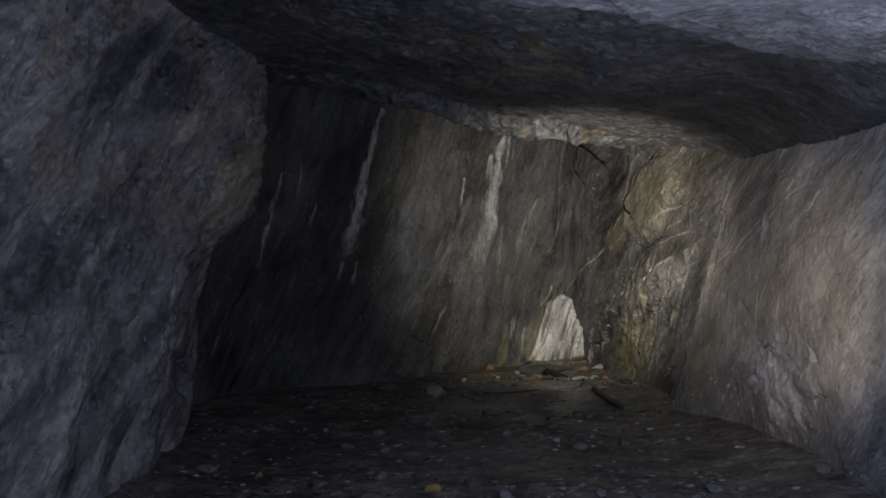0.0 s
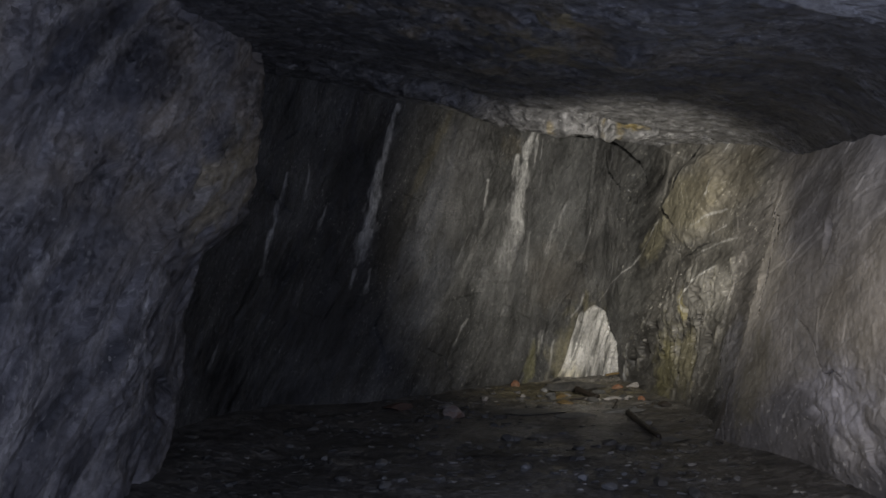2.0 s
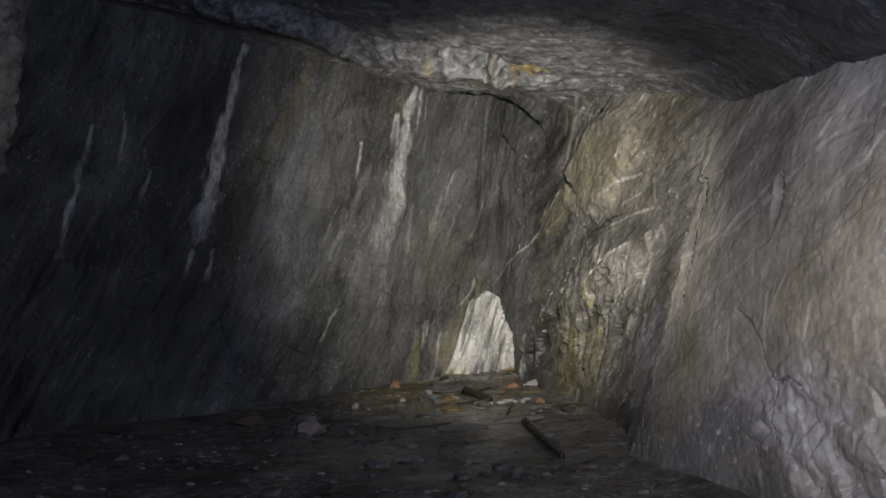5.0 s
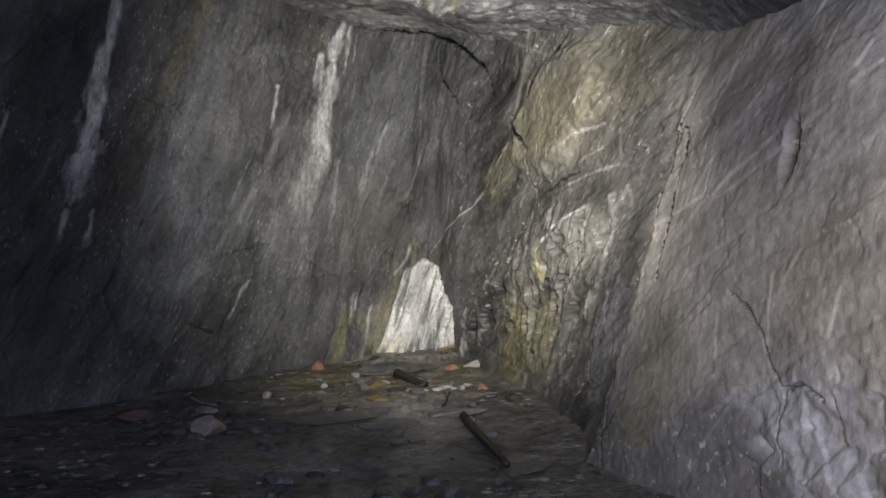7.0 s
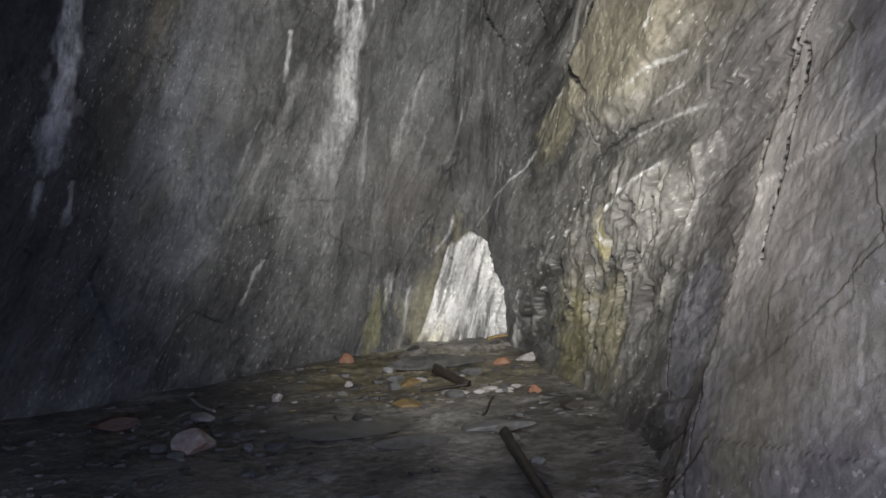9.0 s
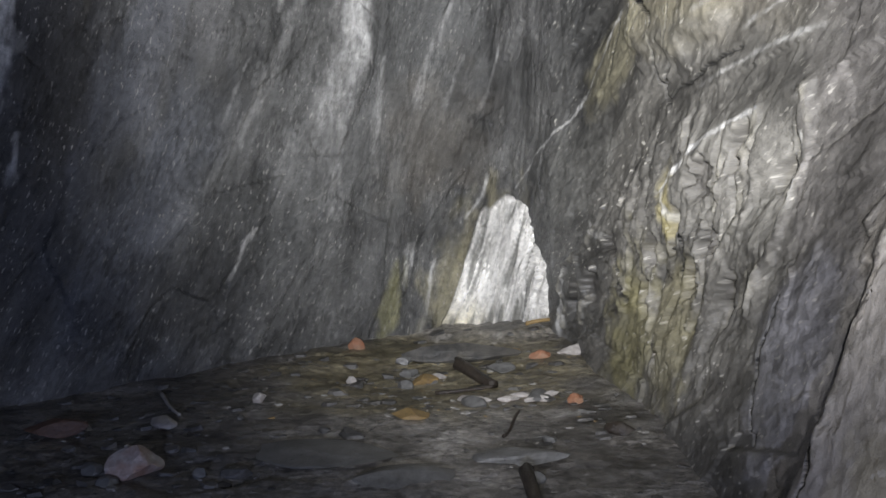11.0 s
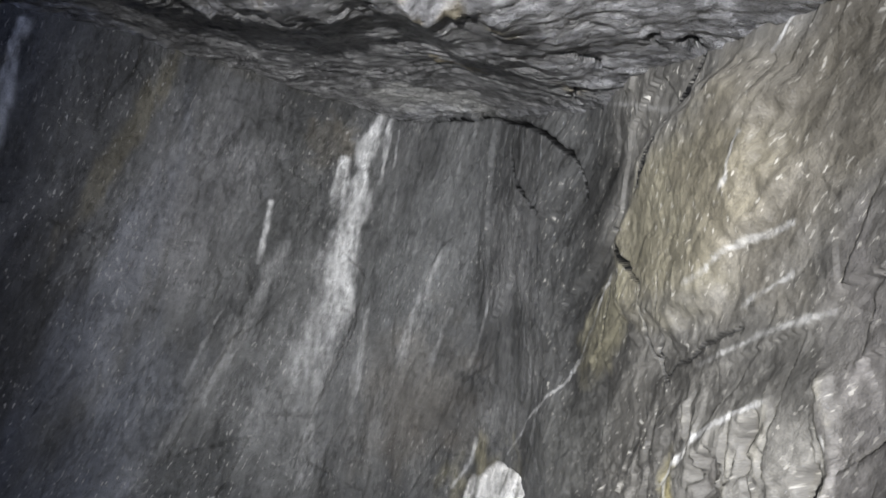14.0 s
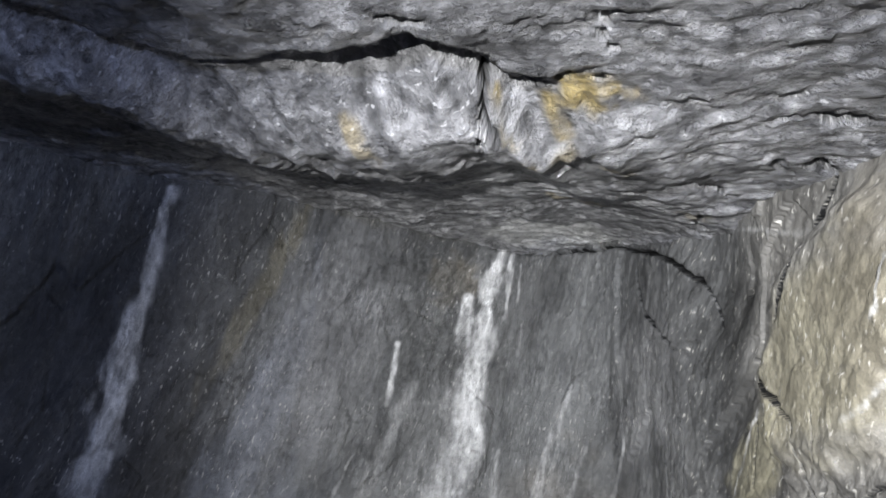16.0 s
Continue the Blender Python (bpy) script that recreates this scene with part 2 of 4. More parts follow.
    tree.links.new(maths(tree, "MULTIPLY", solid, 0.5), shader.inputs["Specular IOR Level"])
    shader.inputs["Coat Roughness"].default_value = 0.09
    shader.inputs["Coat IOR"].default_value = 1.5
    ripple = maths(tree, "ADD", noise_at(tree, lay.outputs[0], 11.0, 4, 0.65), maths(tree, "MULTIPLY", noise_at(tree, uv, 55.0, 3, 0.6), 0.35))
    tree.links.new(tilted(tree, lay.outputs[0], 38.0, 0.4, bumped(tree, ripple, 0.03 * glint, 1.0, normal)), shader.inputs["Coat Normal"])
    return mat


def plain_rock(name, colours, rough=0.55, scale=9.0, per_island=False):
    """Loose stone, brick or wood: two colours mixed by noise, each piece a little different."""
    mat = bpy.data.materials.new(name)
    mat.use_nodes = True
    tree = mat.node_tree
    shader = tree.nodes["Principled BSDF"]
    where = tree.nodes.new("ShaderNodeTexCoord").outputs["Object"]
    big, small = noise_at(tree, where, scale, 5, 0.6, 0.4), noise_at(tree, where, scale * 9, 6, 0.65)
    base = mixed(tree, ranged(tree, big, 0.38, 0.62, 0, 1), colours[0], colours[1])
    chance = tree.nodes.new("ShaderNodeNewGeometry").outputs["Random Per Island"] if per_island else tree.nodes.new("ShaderNodeObjectInfo").outputs["Random"]
    base = mixed(tree, 1.0, base, ranged(tree, chance, 0, 1, 0.45 if per_island else 0.8, 1.6 if per_island else 1.15), "MULTIPLY")
    base = mixed(tree, 1.0, base, ranged(tree, small, 0.3, 0.7, 0.7, 1.25), "MULTIPLY")
    tree.links.new(base, shader.inputs["Base Color"])
    tree.links.new(ranged(tree, small, 0.3, 0.7, rough - 0.15, rough + 0.15), shader.inputs["Roughness"])
    tree.links.new(bumped(tree, small, 0.006, 0.8, bumped(tree, big, 0.015, 0.6)), shader.inputs["Normal"])
    return mat


ROCK_WALL = rock_material("foliated_slate", 18, (3.1, 1.0, 1), 1.5, dark=0.68, bright=1.32, glint=1.6, chipped=0.2, facet=0.6)
ROCK_LEFT = rock_material("grey_schist", 38, (1.8, 0.9, 1), 1.3, dark=0.62, bright=1.38)
ROCK_RIGHT = rock_material("buff_schist", 50, (2.4, 0.85, 1), 0.55, film=(0.6, 0.58, 0.52), dark=0.65, bright=1.35, chipped=0.12, facet=0.5, grainy=0.18)
ROCK_BUTTRESS = rock_material("buff_limestone", 35, (1.25, 0.95, 1), 0.45, film=(0.6, 0.58, 0.55), film_share=0.2, dark=0.75, bright=1.25, glint=0.6, chipped=0.05, facet=0.2, grainy=0.12)
# the roof's strong pale film also paints in its wet glints
ROCK_ROOF = rock_material("slate_roof", 8, (1.6, 2.9, 1), 1.9, film=(0.55, 0.55, 0.55), film_share=0.5, dark=0.65, bright=1.35, glint=2.5, chipped=0.22, facet=0.9, grainy=0.3)
MUD = rock_material("wet_mud", 0, (1.1, 2.2, 1), 1.7, (0.3, 0.29, 0.27), 0.45, 0.45, 1.6, 2.0, grainy=0.4)
STONE_DARK = plain_rock("dark_slate_chips", ((0.05, 0.05, 0.048), (0.11, 0.105, 0.095)), 0.45, 9, True)
STONE_PALE = plain_rock("pale_stone", ((0.5, 0.48, 0.45), (0.36, 0.33, 0.31)))
STONE_PINK = plain_rock("pink_white_stone", ((0.48, 0.45, 0.43), (0.36, 0.23, 0.18)), 0.55, 5)
STONE_SLAB = plain_rock("grey_slab", ((0.17, 0.17, 0.165), (0.1, 0.1, 0.095)), 0.4, 4)
BRICK_RED = plain_rock("orange_brick", ((0.40, 0.17, 0.09), (0.33, 0.2, 0.13)), 0.7)
OCHRE_STONE = plain_rock("ochre_stone", ((0.33, 0.23, 0.09), (0.22, 0.15, 0.07)), 0.6)
WOOD_WET = plain_rock("wet_dark_wood", ((0.05, 0.04, 0.03), (0.025, 0.02, 0.017)), 0.4, 14)


# ---- mesh helpers ----
def sheet(name, points, uv, rows, cols, tint, wet, material, flip=False):
    """A grid of rows by cols places as one smooth mesh, with its tint (mineral colour, painted light) and wetness."""
    me = bpy.data.meshes.new(name)
    i = np.arange((rows - 1) * (cols - 1))
    a = (i // (cols - 1)) * cols + i % (cols - 1)
    quads = np.stack([a, a + 1, a + cols + 1, a + cols], 1)
    if flip:
        quads = quads[:, ::-1]
    me.vertices.add(len(points))
    me.vertices.foreach_set("co", points.astype(np.float32).ravel())
    me.loops.add(quads.size)
    me.loops.foreach_set("vertex_index", quads.astype(np.int32).ravel())
    me.polygons.add(len(quads))
    me.polygons.foreach_set("loop_start", (np.arange(len(quads)) * 4).astype(np.int32))
    me.update(calc_edges=True)
    me.polygons.foreach_set("use_smooth", np.ones(len(quads), bool))
    layer = me.uv_layers.new(name="UVMap")
    layer.data.foreach_set("uv", uv[quads.ravel()].astype(np.float32).ravel())
    colour = me.attributes.new("tint", "FLOAT_COLOR", "POINT")
    colour.data.foreach_set("color", np.c_[np.clip(tint, 0.01, 0.9), np.ones(len(tint))].astype(np.float32).ravel())
    damp = me.attributes.new("wet", "FLOAT", "POINT")
    damp.data.foreach_set("value", np.clip(wet, 0, 1).astype(np.float32))
    me.materials.append(material)
    me.validate()
    return new(name, me)


def part(name, bm, material, parent=None, label=""):
    me = bpy.data.meshes.new(name)
    bm.to_mesh(me)
    bm.free()
    me.materials.append(material)
    ob = new(name, me)
    ob.parent = parent
    return tagged(ob, label)


def paint(tint, mask, colour):
    return tint + (np.array(colour) - tint) * mask[:, None]


# ---- walls ----
def bedding_sets(s):
    """How the bedding runs in each stretch of wall: metres sideways per metre up, and the share of that set at s."""
    left, right = 1 - step(10.2, 11.2, s), step(16.6, 17.3, s)
    return ((1.0, left), (0.36, (1 - left) * (1 - right)), (1.9, right))


def along_bedding(s, z, form):
    """A pattern drawn in the bedding's own axes (across, along), blended where the bedding turns."""
    total = np.zeros(s.shape)
    for k, share in bedding_sets(s):
        use = share > 0
        if use.any():
            size = math.hypot(1, k)
            total[use] += share[use] * form((s[use] - k * z[use]) / size, (z[use] + k * s[use]) / size)
    return total


# fissures in the walls: bent lines of (metres along the plan, height), half width, depth
FISSURES = [
    (((17.77, 2.15), (17.95, 2.01), (18.18, 1.88)), 0.014, 0.10),
    (((18.18, 1.88), (18.12, 1.66), (18.2, 1.55), (18.29, 1.47)), 0.005, 0.04),
    (((18.4, 1.9), (18.38, 1.8), (18.28, 1.68), (18.2, 1.56)), 0.004, 0.03),
    (((18.26, 1.48), (18.36, 1.55), (18.5, 1.56), (18.7, 1.63), (18.92, 1.67)), 0.006, 0.03),
    (((15.75, 3.14), (16.3, 3.05), (16.77, 2.9), (17.0, 2.78), (17.25, 2.62), (17.42, 2.36)), 0.011, 0.09),
    (((16.5, 2.86), (16.54, 2.7), (16.62, 2.58), (16.88, 2.39)), 0.009, 0.06),
    (((20.12, 2.04), (20.06, 1.8), (19.94, 1.63), (19.9, 1.45), (19.98, 1.14)), 0.013, 0.12),
    (((20.13, 1.85), (20.17, 1.65), (20.2, 1.45), (20.19, 1.27), (20.21, 1.05)), 0.012, 0.10),
    (((19.93, 0.97), (19.90, 0.85), (19.89, 0.68), (19.94, 0.55), (20.02, 0.42)), 0.014, 0.14),
    (((20.02, 0.42), (20.05, 0.2), (20.1, 0.0)), 0.006, 0.05),
    (((19.42, 0.8), (19.36, 0.6), (19.35, 0.45), (19.45, 0.28)), 0.008, 0.09),
    (((20.98, 1.05), (21.14, 0.98), (21.26, 0.88), (21.32, 0.78), (21.42, 0.71)), 0.0045, 0.03),
    (((21.42, 0.71), (21.52, 0.76), (21.66, 0.73)), 0.004, 0.03),
    (((21.42, 0.71), (21.41, 0.56), (21.43, 0.42)), 0.004, 0.03),
    (((18.46, 0.95), (18.48, 0.85), (18.46, 0.72)), 0.010, 0.08),
    (((17.72, 1.9), (17.66, 1.78), (17.6, 1.64)), 0.006, 0.04),
    (((17.62, 0.78), (17.7, 0.68), (17.76, 0.48)), 0.007, 0.04),
    (((18.86, 2.66), (18.58, 2.5), (18.22, 2.3), (18.16, 2.26)), 0.012, 0.05),
]

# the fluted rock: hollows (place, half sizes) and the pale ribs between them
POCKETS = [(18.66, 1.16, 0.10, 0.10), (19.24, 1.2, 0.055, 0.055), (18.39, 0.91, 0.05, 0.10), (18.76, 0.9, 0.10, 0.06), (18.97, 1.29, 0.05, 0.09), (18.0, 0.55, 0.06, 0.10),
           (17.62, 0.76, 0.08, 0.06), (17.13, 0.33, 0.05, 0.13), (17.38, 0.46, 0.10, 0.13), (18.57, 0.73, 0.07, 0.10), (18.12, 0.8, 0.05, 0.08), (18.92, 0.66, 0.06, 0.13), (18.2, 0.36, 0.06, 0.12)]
RIBS = [(((18.92, 1.38), (18.87, 1.25), (18.86, 1.12), (18.8, 1.02)), 0.03), (((19.08, 1.43), (19.05, 1.3), (19.04, 1.12), (18.98, 0.98)), 0.028), (((19.36, 1.5), (19.36, 1.22), (19.3, 0.95), (19.2, 0.7)), 0.03),
        (((17.95, 1.0), (17.86, 0.82), (17.78, 0.6), (17.72, 0.42)), 0.025), (((17.03, 0.52), (17.0, 0.3), (16.98, 0.1)), 0.02), (((18.25, 1.0), (18.2, 0.8), (18.1, 0.6), (18.08, 0.4)), 0.025),
        (((17.24, 0.6), (17.26, 0.4), (17.22, 0.2)), 0.018), (((18.72, 0.95), (18.66, 0.75), (18.6, 0.5)), 0.022), (((17.52, 0.95), (17.45, 0.85), (17.3, 0.66), (17.06, 0.55)), 0.02), (((18.5, 1.4), (18.44, 1.28)), 0.015)]


def niche_mask(s, z):
    """The arched patch of white calcite at the foot of the end wall."""
    ragged = 0.075 * fbm((s - 0.32 * z) * 13, z * 2.2, 41, 4)
    lo = np.interp(z, (0, 0.38, 0.84, 0.97), (15.74, 15.93, 16.10, 16.29))
    hi = np.interp(z, (0, 0.05, 0.5, 0.84, 0.97), (16.88, 16.87, 16.83, 16.62, 16.30))
    return step(-0.012, 0.022, np.minimum(np.minimum(s - lo, hi - s), 0.97 - z) + ragged - 0.01)


def wall_relief(s, z):
    warp = 0.06 * fbm(s * 1.3, z * 1.3, 3, 3)
    knob = blob(s, z, 18.45, 0.82, 0.95, 0.62, 0.3)
    end = step(11.5, 12.6, s) * (1 - step(16.6, 17.2, s))
    buttress = step(19.7, 20.1, s)
    smooth_face = np.clip(blob(s, z, 18.5, 2.05, 0.8, 0.45, 0.6, 0.2) + blob(s, z, 17.6, 1.7, 0.35, 0.3, 0.8, 0.2), 0, 1)
    calm = (1 - 0.65 * buttress) * (1 - 0.6 * smooth_face) * (1 - 0.6 * knob)
    d = 0.10 * fbm(s * 0.75, z * 0.75, 11, 2) * (1 - 0.55 * end)
    d += 0.05 * along_bedding(s, z, lambda u, v: fbm(u * 1.9, v * 0.9, 12, 3)) * (1 - 0.3 * buttress)
    d += 0.030 * along_bedding(s + 0.8 * warp, z + 0.3 * warp, lambda u, v: facets(u * 2.4, v * 1.0, 110)) * calm
    d += 0.014 * along_bedding(s + 0.8 * warp, z + 0.5 * warp, lambda u, v: facets(u * 6.5, v * 2.6, 120)) * calm
    d += 0.010 * along_bedding(s + 0.5 * warp, z, lambda u, v: fbm(u * 9, v * 2.6, 14, 4)) * (1 - 0.4 * buttress)
    d += 0.004 * fbm(s * 26, z * 26, 15, 3)
    # knobbly, fluted rock below the yellow face
    d += knob * (0.030 * ridge((s - 0.3 * z) * 4.5, z * 1.5, 27, 2) + 0.016 * facets((s - 0.3 * z) * 9, z * 3.4, 22, 1.2) + 0.007 * facets((s - 0.3 * z) * 24, z * 9, 21, 1.2))
    for line, width in RIBS:
        away, along = near_line(s + 0.06 * fbm(s * 11, z * 8, 55, 4), z, line)
        d += 0.022 * (1 - step(width * 0.3, width * 1.6, away * (1 + 0.6 * along)))
    d += blob(s, z, 21.8, 0.5, 0.5, 0.32, 0.2, 0.4) * (0.022 * facets(s * 4.5, z * 6, 25, 1.3) + 0.03 * fbm(s * 5, z * 7, 28, 3))
    # the lip of the buttress and its swollen face
    d += 0.05 * step(19.9, 20.02, s - 0.05 * (z - 1)) * (1 - step(20.2, 21.2, s)) * (1 - step(1.6, 2.6, z))
    # left-hand bulge with hollows beneath it
    left = 1 - step(9.9, 10.8, s)
    d += left * (0.05 * along_bedding(s, z, lambda u, v: facets(u * 3.4, v * 1.1, 160)) + 0.03 * ridge((s - z) * 3.2, (s + z) * 1.1, 29, 3))
    d += 0.06 * blob(s, z, 9.25, 2.25, 0.6, 0.5, 0.3, 0.4) - 0.14 * blob(s, z, 9.5, 1.2, 0.6, 0.6, 0.4, 0.3)
    d += 0.07 * blob(s, z, 8.55, 1.2, 0.16, 0.6, 0.4, 0.35, soft=0.2)
    d -= 0.07 * blob(s, z, 9.05, 2.0, 0.06, 0.14, 0.4, 0.3) + 0.05 * blob(s, z, 9.1, 2.25, 0.04, 0.2, 0.3, 0.3)
    # overhanging yellow rock
    d += 0.07 * blob(s, z, 18.5, 2.1, 0.65, 0.42, 0.6, 0.2, soft=0.2)
    # niche
    nm = niche_mask(s, z)
    d += nm * (-0.08 + 0.055 * ridge((s - 0.34 * z) * 10, z * 1.5, 23, 3) + 0.03 * facets((s - 0.34 * z) * 20, z * 4, 24))
    # slots in the fluted rock; their shade is painted in wall_tint
    for cs, cz, rs, rz in POCKETS:
        d -= 0.07 * blob(s, z, cs, cz, rs, rz, 0.3, 0.4, soft=0.2)
    # small pits
    d -= 0.05 * blob(s, z, 21.24, 1.65, 0.05, 0.11, 0.1, 0.2)
    return d


def fissure_depth(s, z):
    js = s + 0.016 * fbm(s * 14, z * 14, 51, 3)
    jz = z + 0.016 * fbm(s * 14, z * 14, 52, 3)
    cut = np.zeros(s.shape)
    black = np.zeros(s.shape)
    for line, width, depth in FISSURES:
        d, along = near_line(js, jz, line)
        w = width * (0.35 + 0.75 * np.sin(np.pi * np.clip(along, 0.08, 0.92))) * (1 + 0.4 * fbm(s * 9, z * 9, 53, 2))
        w = np.maximum(w, 0.007)
        cut = np.maximum(cut, depth * (1 - step(w * 0.4, w * 1.0, d)))
        black = np.maximum(black, min(1.0, 0.2 + width / 0.011) * (1 - step(w * 1.0, w * 1.7, d)))
    return cut, black


# calcite runs and painted wet glints: line, half widths at top and foot
RUNS_AND_GLINTS = [
    # sparkle below the broad run, painted as a pale streak
    (((15.1, 2.3), (14.95, 1.8), (14.85, 1.35)), 0.2, 0.16, 0.28),
    (((14.7, 2.3), (14.45, 1.75), (14.3, 1.4)), 0.05, 0.08, 0.25),
    (((15.9, 2.3), (15.7, 1.9), (15.6, 1.6)), 0.03, 0.05, 0.25),
    (((13.27, 3.32), (13.17, 2.9), (13.06, 2.5), (13.02, 2.1), (12.95, 1.65)), 0.045, 0.15, 0.95),
    (((15.22, 3.2), (15.15, 2.9), (15.13, 2.5)), 0.075, 0.11, 1.0),
    (((15.13, 2.5), (15.1, 2.25), (15.05, 1.95)), 0.12, 0.13, 0.75),
    (((15.02, 2.88), (14.99, 2.6)), 0.04, 0.06, 0.85),
    (((15.32, 3.2), (15.3, 2.95), (15.29, 2.75)), 0.035, 0.02, 0.8),
    (((15.42, 3.1), (15.4, 2.85)), 0.012, 0.01, 0.6),
    (((15.45, 2.7), (15.44, 2.5)), 0.012, 0.015, 0.5),
    # wet glints painted as faint pale streaks
    (((15.05, 1.95), (14.97, 1.4), (14.9, 0.9)), 0.05, 0.06, 0.22),
    (((15.3, 1.9), (15.2, 1.3)), 0.03, 0.04, 0.3),
    (((15.55, 0.62), (15.5, 0.35)), 0.05, 0.06, 0.4),
    (((15.95, 1.9), (15.8, 1.5)), 0.02, 0.03, 0.3),
    (((16.3, 2.0), (16.1, 1.55)), 0.02, 0.03, 0.3),
    (((14.35, 1.9), (14.2, 1.5)), 0.015, 0.02, 0.3),
    (((14.6, 2.55), (14.56, 2.36), (14.54, 2.2)), 0.022, 0.028, 0.95),
    (((11.8, 2.5), (11.75, 2.0), (11.7, 1.5)), 0.03, 0.05, 0.55),
    (((12.15, 2.65), (12.15, 2.28)), 0.02, 0.04, 0.6),
    (((12.43, 2.2), (12.36, 1.95)), 0.02, 0.03, 0.4),
    (((11.3, 0.85), (11.22, 0.6)), 0.03, 0.05, 0.45),
    (((12.9, 1.5), (12.87, 1.3)), 0.03, 0.04, 0.4),
    (((13.1, 1.5), (13.08, 1.25)), 0.02, 0.04, 0.4),
    (((14.42, 0.85), (14.3, 0.55)), 0.015, 0.03, 0.4),
    (((8.68, 1.5), (8.58, 1.2), (8.45, 0.8)), 0.04, 0.03, 0.35),
    (((8.95, 1.45), (8.82, 1.1), (8.7, 0.7)), 0.03, 0.02, 0.25),
    (((9.35, 2.7), (9.42, 2.4), (9.32, 2.1)), 0.03, 0.04, 0.25),
    (((19.1, 2.28), (19.03, 2.15), (18.97, 2.12)), 0.012, 0.008, 0.8),
    (((19.08, 1.44), (18.75, 1.35), (18.52, 1.25), (18.34, 1.17), (18.28, 1.05), (18.42, 0.95)), 0.016, 0.04, 0.9),
    (((17.72, 1.95), (17.5, 1.74), (17.33, 1.59), (17.1, 1.44), (16.64, 1.22), (16.42, 1.0)), 0.02, 0.007, 0.7),
    (((17.56, 2.78), (18.0, 2.66), (18.54, 2.52)), 0.008, 0.008, 0.2),
    (((19.35, 2.64), (19.28, 2.58), (19.19, 2.51)), 0.012, 0.008, 0.8),
    (((19.24, 1.97), (18.91, 1.93), (18.65, 1.84)), 0.010, 0.008, 0.4),
    (((19.37, 1.7), (19.0, 1.64), (18.56, 1.54)), 0.010, 0.012, 0.4),
    (((19.19, 1.82), (18.92, 1.74)), 0.010, 0.008, 0.5),
    (((20.95, 1.2), (20.98, 0.95)), 0.02, 0.03, 0.35),
    (((15.98, 0.8), (16.1, 0.95), (16.16, 1.1)), 0.02, 0.02, 0.5),
    (((19.35, 1.35), (19.33, 1.1), (19.22, 0.85)), 0.015, 0.02, 0.5),
    (((17.35, 0.85), (17.45, 0.78), (17.55, 0.8)), 0.02, 0.03, 0.5),
    (((17.05, 0.5), (16.98, 0.25), (16.95, 0.05)), 0.015, 0.03, 0.6),
    (((15.75, 0.5), (15.7, 0.25), (15.62, 0.02)), 0.02, 0.03, 0.5),
]


